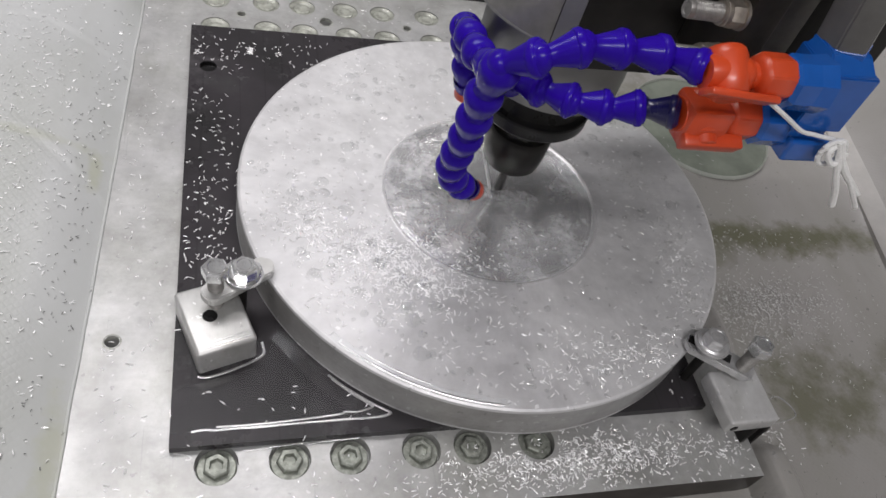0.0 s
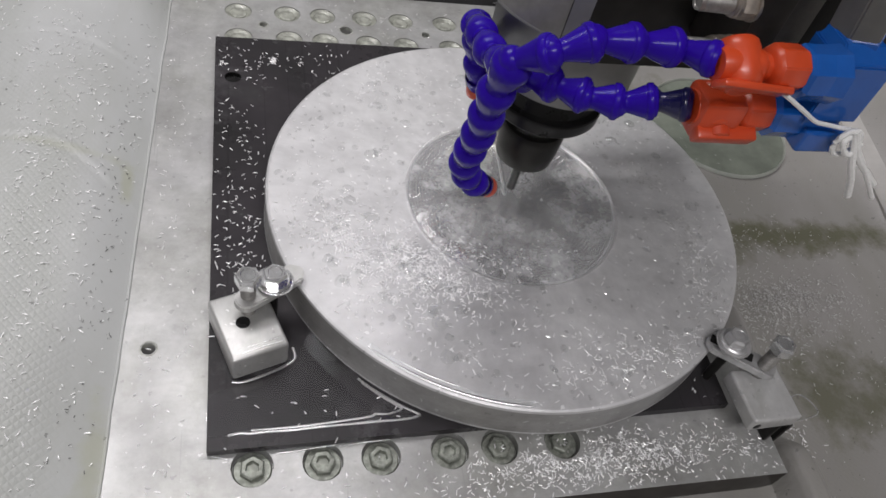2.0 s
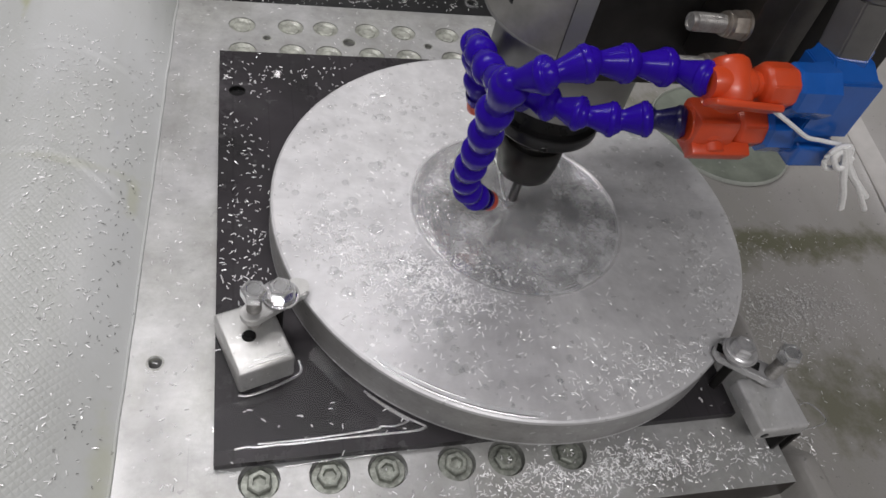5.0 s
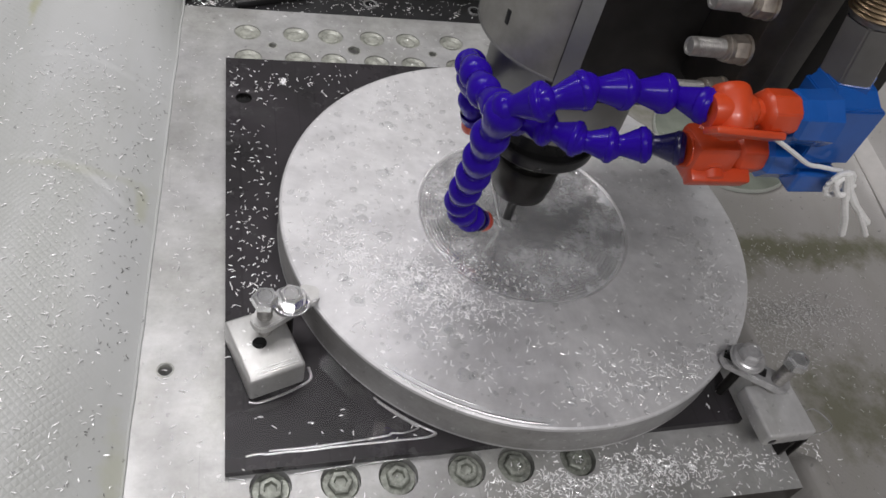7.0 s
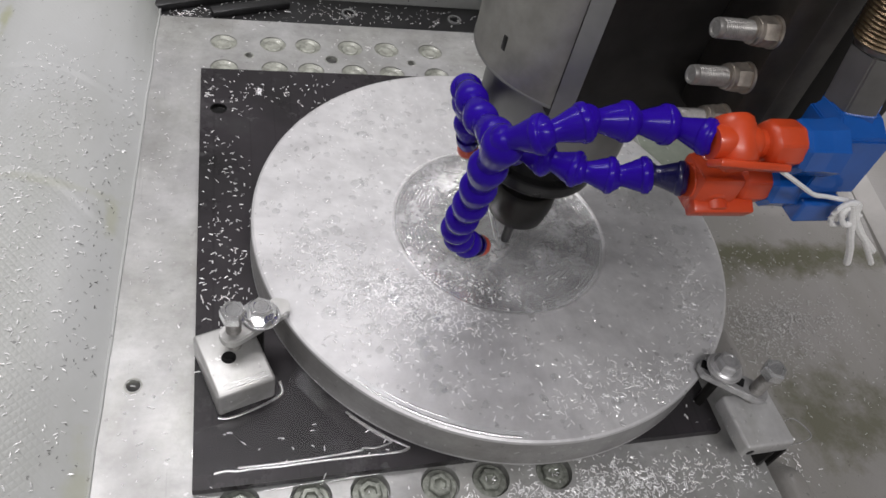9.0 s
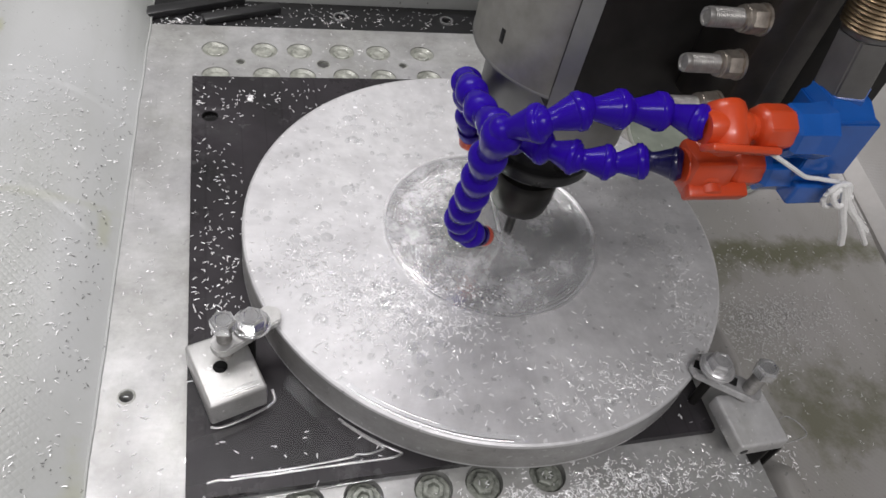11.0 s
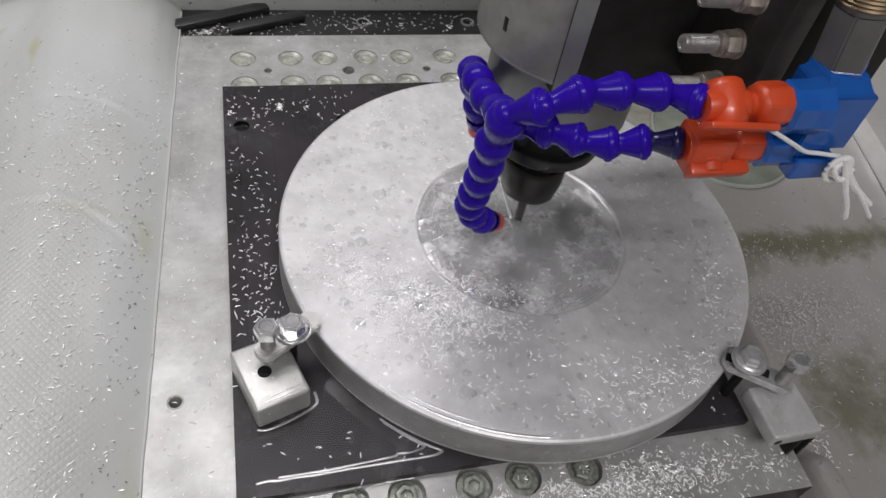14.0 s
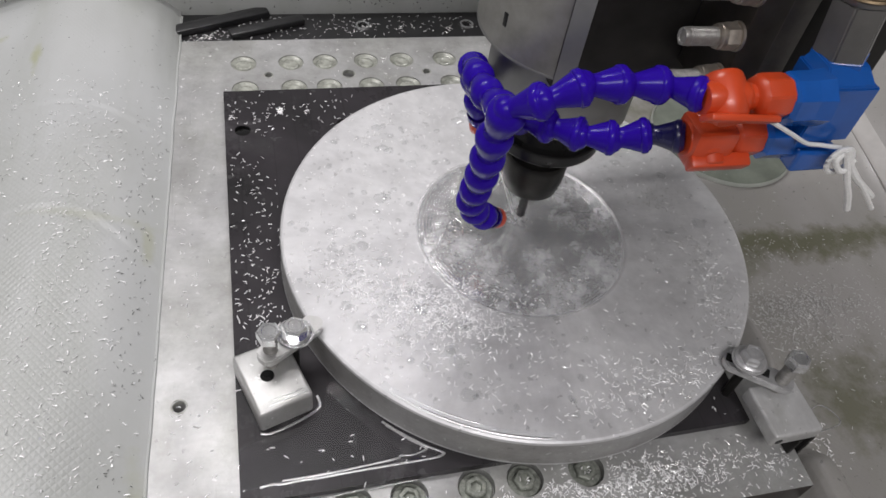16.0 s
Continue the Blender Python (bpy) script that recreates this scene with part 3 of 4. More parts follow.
def back_bar():
    top = thing("back_bar", mm(-80, 275, -6), "black plastic bar behind the table, littered with swarf", "bar")
    bm = drilled_plate([(-0.30, 0.2565), (0.30, 0.2565), (0.30, 0.2965), (-0.30, 0.2965)], -0.002, -0.025, [(-0.0607, 0.2766, 0.0045, 0.01), (0.0353, 0.2763, 0.0045, 0.01)])
    part("bar", bm, M_BLACKBAR, top, smooth=False)
    for x in (-0.0607, 0.0353):
        bm = bmesh.new()
        lathe(bm, [(0.0045, -0.002), (0.0046, -0.0008), (0.0062, -0.0006), (0.0066, -0.002)], 24, pose(x, 0.2765, 0))
        lathe(bm, [(0, -0.005), (0.0035, -0.005), (0.004, -0.008)], 16, pose(x, 0.2765, 0))
        part("screw_ring", bm, M_ZINC, top, "bright ring round a screw hole")
    for (x0, y0, x1, y1, w) in ((-0.235, 0.262, -0.142, 0.297, 0.006), (-0.175, 0.262, -0.112, 0.284, 0.005)):
        bm = bmesh.new()
        length = math.hypot(x1 - x0, y1 - y0)
        box(bm, (0, -w, 0), (length, w, 0.006), 0.0015, pose(x0, y0, -0.002, 0, 0, math.degrees(math.atan2(y1 - y0, x1 - x0))))
        part("slanted_strip", bm, M_BLACKBAR, top)


machine_table()
black_sheet()
back_bar()

# ---------------------------------------------------------------- workpiece
DISC_TOP, DISC_LOW, DISC_R = 0.030, 0.0055, 0.151
POCKET = (0.0012, -0.0033, 0.0685)


def workpiece():
    top = thing("round_workpiece", (0, 0, DISC_LOW), "thick round aluminium plate with a milled shallow dish, wet", "workpiece")
    bm = bmesh.new()
    n = 160
    rim = [bm.verts.new(((DISC_R - 0.0018) * math.cos(2 * math.pi * i / n), (DISC_R - 0.0018) * math.sin(2 * math.pi * i / n), DISC_TOP)) for i in range(n)]
    inner = [bm.verts.new((POCKET[0] + POCKET[2] * math.cos(2 * math.pi * i / n), POCKET[1] + POCKET[2] * math.sin(2 * math.pi * i / n), DISC_TOP)) for i in range(n)]
    for i in range(n):
        j = (i + 1) % n
        bm.faces.new((rim[i], rim[j], inner[j], inner[i]))
    lathe(bm, [(DISC_R - 0.0018, DISC_TOP), (DISC_R - 0.0005, DISC_TOP - 0.0006), (DISC_R, DISC_TOP - 0.002), (DISC_R, DISC_LOW + 0.0016), (DISC_R + 0.0003, DISC_LOW + 0.0008), (DISC_R + 0.0001, DISC_LOW), (0, DISC_LOW)], n)
    lathe(bm, [(POCKET[2], DISC_TOP), (POCKET[2] - 0.0016, DISC_TOP - 0.0009)], n, pose(POCKET[0], POCKET[1], 0))
    plate = part("plate", bm, M_DISC, top)
    # upright faces get the darker aluminium that carries their shade
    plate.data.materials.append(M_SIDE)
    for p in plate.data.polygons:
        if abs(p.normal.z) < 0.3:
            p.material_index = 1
    bm = bmesh.new()
    prof = [(POCKET[2] - 0.0016, DISC_TOP - 0.0009)]
    steps = 34
    for k in range(steps):
        # each pass of the ball-nosed cutter leaves a shallow trough and a ridge
        r0 = (POCKET[2] - 0.0016) * (1 - k / steps)
        r1 = (POCKET[2] - 0.0016) * (1 - (k + 1) / steps)
        d0 = 0.0009 + 0.0050 * (1 - (r0 / POCKET[2]) ** 2)
        d1 = 0.0009 + 0.0050 * (1 - (r1 / POCKET[2]) ** 2)
        shallow = (r0 / POCKET[2]) ** 5
        for f, low in ((0.25, 0.00048), (0.6, 0.00043), (1.0, 0.0)):
            prof.append((max(0.0, r0 + (r1 - r0) * f), DISC_TOP - d0 - (d1 - d0) * f - low * shallow))
    lathe(bm, prof, n, pose(POCKET[0], POCKET[1], 0))
    part("dish", bm, M_DISH, top, "freshly milled dish with fine concentric steps")
    bm = bmesh.new()
    lathe(bm, [(0, DISC_TOP - 0.0008), (POCKET[2] * 0.5, DISC_TOP - 0.0008), (POCKET[2] - 0.0004, DISC_TOP - 0.0008)], 96, pose(POCKET[0], POCKET[1], 0))
    bm.transform(Matrix.Translation((-POCKET[0], -POCKET[1], 0)))
    water = solid("coolant_pool", bm, M_WATER, "shallow clear coolant pooled in the milled dish", "coolant")
    bm = bmesh.new()
    lathe(bm, [(POCKET[2] - 0.0030, DISC_TOP - 0.0007), (POCKET[2] - 0.0018, DISC_TOP - 0.0001), (POCKET[2] - 0.0006, DISC_TOP + 0.0003), (POCKET[2] + 0.0004, DISC_TOP + 0.0003), (POCKET[2] + 0.0010, DISC_TOP + 0.0001)], 120)
    rim = new("rim", finish(bm, "puddle", M_EDGE))
    rim.parent = water
    rim.visible_shadow = False
    water.location = (POCKET[0], POCKET[1], 0)
    water.visible_shadow = False
    return water


pool = workpiece()


# ---------------------------------------------------------------- clamps
def clamp(name, m, block, size, tall, gap, rise, lift, label, reach=0.020, flat=0.0264, plating=None):
    """A block with a strap held by two bolts; x runs along the strap to the workpiece, origin under the jack bolt. block: its own pose."""
    plating = plating or M_ZINC
    top = thing(name, m.translation, label, "clamp", "clamps")
    bm = bmesh.new()
    box(bm, mm(-size[0], -size[1], 0), mm(size[0], size[1], tall * 1000), 0.0019, block, 3)
    body = part("block", bm, M_SHADECLAMP if lift else M_CLAMP, top)
    if lift:
        for dy, low in ((6.5, -0.0165), (14.3, -0.036)):
            bm = bmesh.new()
            box(bm, Vector((0.008, dy / 1000 - 0.0013, low)), Vector((0.0163, dy / 1000 + 0.0013, 0.0005)), 0.0003, block)
            part("foot", bm, M_DARK, top, "thin dark steel foot under the block")
    if lift:
        # no real bore: a black disc stands in for its shade
        bm = bmesh.new()
        lathe(bm, [(0, 0.0002), (0.0020, 0.0002), (0.0023, 0.0001), (0.0024, -0.0002)], 18, block @ Matrix.Translation((0.0163, -0.0115, 0.0052)) @ pose(0, 0, 0, 0, 90, 0))
        part("hole", bm, M_RUB_HOLE, body, "drilled hole in the block's side, its darkness a black disc")
    if not lift:
        # black disc on top, painted shade in place of a bore
        bm = bmesh.new()
        lathe(bm, [(0, tall + 0.0001), (0.0033, tall + 0.0001), (0.0036, tall + 0.0002), (0.0038, tall - 0.0001)], 20, block @ Matrix.Translation(mm(-2.5, 0.5, 0)))
        part("hole", bm, M_RUB_HOLE, body, "threaded hole in the block, its darkness a black disc")
    bm = bmesh.new()
    tmp = bmesh.new()
    # strap with rounded tail and a blunt, chamfered tip
    end = gap + reach
    outline = [(-0.0075, 0.0), (-0.0065, -0.0040), (-0.003, -0.0062), (end - 0.0046, -0.0062), (end - 0.0006, -0.0018), (end - 0.0006, 0.0018), (end - 0.0046, 0.0062), (-0.003, 0.0062), (-0.0065, 0.0040)]
    lo = [tmp.verts.new((x, y, 0)) for x, y in outline]
    hi = [tmp.verts.new((x, y, 0.0050)) for x, y in outline]
    for i in range(len(lo)):
        j = (i + 1) % len(lo)
        tmp.faces.new((lo[i], lo[j], hi[j], hi[i]))
    tmp.faces.new(lo[::-1])
    tmp.faces.new(hi)
    bmesh.ops.bevel(tmp, geom=tmp.edges[:], offset=0.0007, segments=2, affect="EDGES")
    merge(bm, tmp, m @ Matrix.Translation((0, 0, flat)) @ pose(0, 0, 0, 0, 0 if lift else 1.8, 0))
    strap = part("strap", bm, M_SHADEZINC if lift else M_CLAMP, top, "flat steel strap pressing on the plate")
    if lift:
        # raised black bar in place of the slot's shade
        bm = bmesh.new()
        box(bm, Vector((gap - 0.0125, -0.0028, flat + 0.0050)), Vector((gap + 0.0125, 0.0028, flat + 0.00565)), 0.0002, m)
        part("slot", bm, M_RUB_HOLE, strap, "slot along the strap, its darkness a black bar")
    bm = bmesh.new()
    jack = m @ Matrix.Translation((0, 0, rise)) @ pose(0, 0, 0, -1, 1, 20)
    hexagon(bm, 0.0066, 0.0425, 0.0486, jack, 0.0010)
    lathe(bm, [(0.0050, 0.0485), (0.0048, 0.0491), (0.0038, 0.0491), (0.0034, 0.0487), (0, 0.0487)], 18, jack)
    jack_bolt = part("jack_bolt", bm, M_ZINC, top, "zinc-plated hex bolt standing on its thread")
    bm = bmesh.new()
    lathe(bm, [(0, tall - 0.001 - rise), (0.0037, tall - 0.001 - rise)] + [(0.0040 if k % 2 else 0.0035, 0.0195 + 0.0006 * k) for k in range(38)] + [(0.004, 0.0427), (0, 0.0427)], 16, jack)
    part("thread", bm, M_THREAD, jack_bolt, "darker steel thread")
    hold = m @ Matrix.Translation((gap, 0, lift)) @ pose(0, 0, 0, 0, 2, 8)
    bm = bmesh.new()
    hexagon(bm, 0.0067, 0.0344, 0.0394, hold, 0.0010)
    lathe(bm, [(0.0050, 0.0393), (0.0048, 0.0399), (0.0038, 0.0399), (0.0034, 0.0395), (0, 0.0395)], 18, hold)
    bolt = part("strap_bolt", bm, plating, top, "zinc-plated flange bolt")
    bm = bmesh.new()
    lathe(bm, [(0, 0.0), (0.0028, 0.0), (0.0028, 0.0325), (0, 0.0325)], 14, m @ Matrix.Translation((gap, 0, 0)))
    part("stud", bm, M_DARK, bolt, "dark oily threaded stud")
    bm = bmesh.new()
    lathe(bm, [(0, 0.0314 - lift), (0.0070, 0.0314 - lift), (0.0070, 0.0314), (0.0098, 0.0314), (0.0101, 0.0321), (0.0097, 0.0328), (0.0, 0.0328)], 28, hold)
    lathe(bm, [(0.0090, 0.0328), (0.0088, 0.0338), (0.0078, 0.0346), (0, 0.0346)], 28, hold)
    part("washer", bm, plating, bolt)
    return top


ZS = 0.0055
clamp("strap_clamp", pose(-0.1612, -0.0780, ZS, 0, 0, 34), pose(-0.1616, -0.0845, ZS, 0, 0, 18.4), (15, 20), 0.0185, 0.0150, 0.0, 0.0, "zinc and aluminium strap clamp holding the round plate, wet", 0.0192)
# right clamp: dimmer light is painted in with the darker copies
clamp("strap_clamp", pose(0.1173, -0.1342, ZS, 0, 0, 144), pose(0.1173, -0.1470, ZS + 0.0112, 0, 0, -88), (16.2, 15.6), 0.0110, 0.0198, 0.006, 0.004, "zinc and aluminium strap clamp at the rim, darkened for weaker light", 0.014, 0.0260, M_SHADEZINC)


# ---------------------------------------------------------------- spindle head
AX = Vector((0.0014, 0.0048, 0))


def spindle_head():
    top = thing("spindle_head", AX + mm(0, 0, 35), "grey milling spindle with black collet nut and slim end mill", "milling spindle")
    at = Matrix.Translation(AX)
    bm = bmesh.new()
    lathe(bm, [(0, 0.0345), (0.0022, 0.0345), (0.0028, 0.0352), (0.0030, 0.062), (0.0030, 0.070)], 20, at)
    part("end_mill", bm, M_TOOL, top, "slim grey carbide end mill")
    bm = bmesh.new()
    lathe(bm, [(0.0032, 0.0650), (0.0100, 0.0642), (0.0155, 0.0635), (0.0170, 0.0650), (0.0186, 0.0745), (0.0190, 0.0860), (0.0185, 0.0885), (0.0178, 0.0895), (0.012, 0.0900)], 48, at)
    part("collet_nut", bm, M_NUT, top, "black tapered collet nut")
    bm = bmesh.new()
    lathe(bm, [(0.0150, 0.0880), (0.0152, 0.0960)], 8, at)
    lathe(bm, [(0.0135, 0.0950), (0.0140, 0.1090)], 32, at)
    part("shaft", bm, M_ZINC, top, "bright steel spindle shaft with flats")
    bm = bmesh.new()
    lathe(bm, [(0.010, 0.1070), (0.0295, 0.1050), (0.0312, 0.1056), (0.0320, 0.1068), (0.0322, 0.1130), (0.0316, 0.1138), (0.0295, 0.1140), (0.0280, 0.1150), (0.0270, 0.1200), (0.0270, 0.1320), (0.010, 0.1320)], 72, at)
    part("flinger_ring", bm, M_RUB_HOLE, top, "black rubber seal ring")
    bm = bmesh.new()
    lathe(bm, [(0.010, 0.1310), (0.0380, 0.1310), (0.0400, 0.1325), (0.0400, 0.190)], 80, at)
    part("nose", bm, M_NOSE, top, "satin grey steel nose of the spindle")
    bm = bmesh.new()
    lathe(bm, [(0.0395, 0.1745), (0.0490, 0.1745), (0.0500, 0.1755), (0.0500, 0.640), (0.0, 0.640)], 80, at)
    house = part("housing", bm, M_HOUSING, top, "round grey spindle housing")
    bm = bmesh.new()
    lathe(bm, [(0.0491, 0.1742), (0.0503, 0.1746), (0.0503, 0.1756), (0.0500, 0.1760)], 80, at)
    part("rim", bm, M_NOSE, house, "worn bright lower rim")
    # black block set into the wall as the slot's shade
    bm = bmesh.new()
    turn = -156.6
    box(bm, mm(48.6, -1.5, 188.0), mm(50.25, 1.5, 195.5), 0.0006, at @ pose(0, 0, 0, 0, 0, turn))
    part("slot", bm, M_RUB_HOLE, house, "small slot in the housing, its darkness a black block")
    bm = bmesh.new()
    outline = [(-0.0245, -0.030), (-0.0245, -0.0402), (-0.0185, -0.0460), (0.060, -0.0460), (0.060, 0.055), (0.0, 0.055)]
    lo = [bm.verts.new((x, y, 0.170)) for x, y in outline]
    hi = [bm.verts.new((x, y, 0.820)) for x, y in outline]
    for i in range(len(lo)):
        j = (i + 1) % len(lo)
        bm.faces.new((lo[i], lo[j], hi[j], hi[i]))
    bm.faces.new(lo[::-1])
    bm.faces.new(hi)
    part("mount_block", bm, M_DARK, top, "dark oily steel mounting block", smooth=False)
    bm = bmesh.new()
    box(bm, (0.032, 0.0555, 0.172), (0.20, 0.150, 0.90), 0.003)
    part("carriage", bm, M_DARK, top, "dark steel carriage behind the spindle")
    # thin facet over the block's bevel, lighter than the block
    bm = bmesh.new()
    vs = [bm.verts.new(p) for p in ((-0.0250, -0.0399, 0.1702), (-0.0186, -0.0464, 0.1702), (-0.0186, -0.0464, 0.82), (-0.0250, -0.0399, 0.82), (-0.0240, -0.0393, 0.1702), (-0.0180, -0.0456, 0.1702), (-0.0180, -0.0456, 0.82), (-0.0240, -0.0393, 0.82))]
    for q in ((0, 1, 2, 3), (4, 7, 6, 5), (0, 4, 5, 1), (3, 2, 6, 7), (0, 3, 7, 4), (1, 5, 6, 2)):
        bm.faces.new([vs[i] for i in q])
    part("bevelled_edge", bm, M_NOSE, top, "lighter bevel of the mounting block", smooth=False)
    for x0, x1, y0, z0, mt in ((0.0293, 0.0445, -0.081, 0.190, M_BAR), (0.0447, 0.0580, -0.079, 0.192, M_GREYBAR), (0.0582, 0.110, -0.074, 0.190, M_DARK)):
        bm = bmesh.new()
        box(bm, (x0, y0, z0), (x1, -0.0462, 0.70), 0.0012)
        part("bracket_bar", bm, mt, top, "upright steel bracket bar")
    for z in (0.2432, 0.2232, 0.2032):
        b = bmesh.new()
        m = along((0.0292, -0.0770, z), (0.0043, -0.0770, z + 0.0005))
        lathe(b, [(0.0, 0)] + [(0.0038 if k % 2 else 0.00355, 0.0004 * k) for k in range(1, 57)] + [(0.0037, 0.0234), (0.0034, 0.0247), (0.0026, 0.0247), (0.0022, 0.0242), (0, 0.0242)], 18, m)
        bolt = part("bolt", b, M_THREAD, top, "grey threaded bolt end")
        b = bmesh.new()
        hexagon(b, 0.0055, 0.0012, 0.0072, m, 0.0009)
        lathe(b, [(0.0060, 0.0), (0.0060, 0.0012), (0.004, 0.0012)], 20, m)
        lathe(b, [(0.0052, 0.0070), (0.0052, 0.0086), (0.0048, 0.0090), (0.0048, 0.0100), (0.0037, 0.0102)], 20, m)
        part("nut", b, M_RUST, bolt, "tarnished hex nut and washer")
    return top


# ---------------------------------------------------------------- coolant manifold, hoses
STRING = [mm(20.6, -121, 218.6), mm(29.2, -121, 213.9), mm(39.2, -120, 208.0), mm(48.6, -118.5, 202.4), mm(56.3, -117.5, 200.2), mm(62, -118, 199.4), mm(65, -120, 200.4)]
KNOT = (0.0655, 0.1955)
def manifold():
    top = thing("coolant_manifold", mm(60, -112, 181), "blue plastic coolant manifold with two orange valves", "coolant manifold")
    bm = bmesh.new()
    tmp = bmesh.new()
    box(tmp, (0.0475, -0.1150, 0.1995), (0.0705, -0.0930, 0.2252))
    bmesh.ops.bevel(tmp, geom=tmp.edges[:], offset=0.0006, segments=2, affect="EDGES")
    merge(bm, tmp)
    body = part("body", bm, M_BLUE, top, "faceted blue plastic body", smooth=False)
    # shoulder sloping up to the fitting
    bm = bmesh.new()
    tmp = bmesh.new()
    box(tmp, (0.0480, -0.1145, 0.2240), (0.0700, -0.0935, 0.2296))
    for v in tmp.verts:
        if v.co.z > 0.229:
            v.co.x = 0.0505 if v.co.x < 0.059 else 0.0685
            v.co.y = -0.1065 if v.co.y < -0.10 else -0.0945
    bmesh.ops.bevel(tmp, geom=tmp.edges[:], offset=0.0006, segments=2, affect="EDGES")
    merge(bm, tmp)
    part("shoulder", bm, M_BLUE, body, smooth=False)
    bm = bmesh.new()
    box(bm, (0.0495, -0.1130, 0.1930), (0.0665, -0.0860, 0.2010), 0.0008)
    part("neck", bm, M_BLUE, body, smooth=False)
    bm = bmesh.new()
    box(bm, (0.0510, -0.1165, 0.1845), (0.0700, -0.0850, 0.1950), 0.0012)
    part("lower_body", bm, M_BLUE, body, smooth=False)
    for z, x, y, low in ((0.2212, 0.0010, -0.112, 0), (0.1943, 0.0079, -0.1029, 1)):
        m = along((x, y, z), (x + 0.04, y, z))
        bm = bmesh.new()
        r = 0.0098 if not low else 0.0100
        lathe(bm, [(0, 0.0300), (r - 0.0014, 0.0300), (r + 0.0004, 0.0318), (r + 0.0004, 0.0400), (r + 0.0012, 0.0470)], 8, m @ pose(0, 0 if low else -0.0015, 0, 0, 0, 14))
        part("outlet_boss", bm, M_BLUE, body, "eight-sided blue outlet", smooth=False)
        bm = bmesh.new()
        lathe(bm, [(0, -0.0030), (0.0058, -0.0030), (0.0064, -0.001), (0.0066, 0.002), (0.0066, 0.012), (0.0060, 0.0140), (0.0050, 0.0150), (0.0050, 0.0172), (0.0045, 0.0180), (0, 0.0180)], 28, m @ Matrix.Diagonal((1.18, 1.18, 1, 1)) if low else m)
        lathe(bm, [(0, -0.0088), (0.0060, -0.0086), (0.0072, -0.0075), (0.0078, -0.005), (0.0079, 0.003), (0.0076, 0.0074), (0.0066, 0.0086), (0, 0.0088)], 28, along((x + 0.0066, y + 0.001, z), (x + 0.0066, y - 0.009, z - 0.007)))
        valve = part("valve", bm, M_ORANGE, top, "orange plastic ball valve")
        b = bmesh.new()
        lathe(b, [(0, 0.0165), (0.0062, 0.0168), (0.0084, 0.0186), (0.0088, 0.0200), (0.0088, 0.0290), (0.0080, 0.0308), (0, 0.0310)], 8, m @ pose(0, 0, 0, 0, 0, 10))
        bmesh.ops.bevel(b, geom=b.edges[:], offset=0.0005, segments=2, affect="EDGES")
        part("valve_nut", b, M_ORANGE, valve, "eight-sided orange end of the valve")
        b = bmesh.new()
        if low:
            box(b, (x - 0.0025, y - 0.0092, z - 0.0098), (x + 0.0165, y + 0.0080, z + 0.0085), 0.0028)
        lathe(b, [(0, 0), (0.0060, 0), (0.0060, 0.0105 if low else 0.0070), (0.0050, 0.0112 if low else 0.0078), (0, 0.0112 if low else 0.0078)], 22, along((x + 0.008, y, z - 0.002), (x + 0.008, y - 0.010, z - 0.008)))
        tmp = bmesh.new()
        if low:
            box(tmp, (-0.0140, -0.0030, -0.0034), (0.0125, 0.0030, 0.0034), 0.0012)
            merge(b, tmp, Matrix.Translation((x + 0.0118, y - 0.0085, z - 0.0060)) @ pose(0, 0, 0, 30, 1, 0))
        else:
            box(tmp, (-0.0145, -0.0042, -0.0014), (0.0150, 0.0042, 0.0014), 0.0009)
            merge(b, tmp, Matrix.Translation((x + 0.0095, y - 0.0082, z - 0.0030)) @ pose(0, 0, 0, -45, 5, 0))
        part("lever", b, M_ORANGE, valve, "flat orange lever")
    bm = bmesh.new()
    m = pose(0.0605, -0.0975, 0.2290, -3, -6, -18)
    lathe(bm, [(0.0110, -0.0050), (0.0112, 0.0004), (0.0106, 0.0010), (0.0, 0.0010)], 6, m)
    part("collar", bm, M_BLUE, body, smooth=False)
    bm = bmesh.new()
    tmp = bmesh.new()
    hexagon(tmp, 0.0108, 0.0002, 0.0230, Matrix.Identity(4))
    bmesh.ops.bevel(tmp, geom=tmp.edges[:], offset=0.0007, segments=2, affect="EDGES")
    merge(bm, tmp, m)
    lathe(bm, [(0.0, 0.0228), (0.0098, 0.0228), (0.0102, 0.0235), (0.0102, 0.0250), (0.0, 0.0250)], 30, m)
    part("hex_fitting", bm, M_FITTING, top, "grey steel hexagonal pipe fitting")
    bm = bmesh.new()
    lathe(bm, [(0, 0.0248)] + [(0.0116 if k % 2 else 0.0108, 0.025 + 0.0008 * k) for k in range(52)] + [(0.0, 0.0670)], 28, m)
    part("threaded_pipe", bm, M_BRASS, top, "brown brass pipe thread")
    bm = bmesh.new()
    tube(bm, smooth_path(STRING), 0.0009)
    part("string", bm, M_STRING, top, "white string tied round the fitting")
    cx, cz = KNOT
    loop = [(cx + 0.0052 * math.cos(a), -0.1222, cz + 0.0062 * math.sin(a)) for a in [k * math.pi / 8 for k in range(17)]]
    bm = bmesh.new()
    tube(bm, loop, 0.0011)
    tube(bm, smooth_path([(cx, -0.1225, cz + 0.006), (cx + 0.009, -0.124, cz - 0.006), (cx + 0.020, -0.124, cz - 0.015), (cx + 0.029, -0.123, cz - 0.022)]), 0.0015)
    tube(bm, smooth_path([(cx, -0.1225, cz + 0.005), (cx + 0.008, -0.125, cz - 0.010), (cx + 0.0135, -0.125, cz - 0.018), (cx + 0.0185, -0.125, cz - 0.027)]), 0.0015)
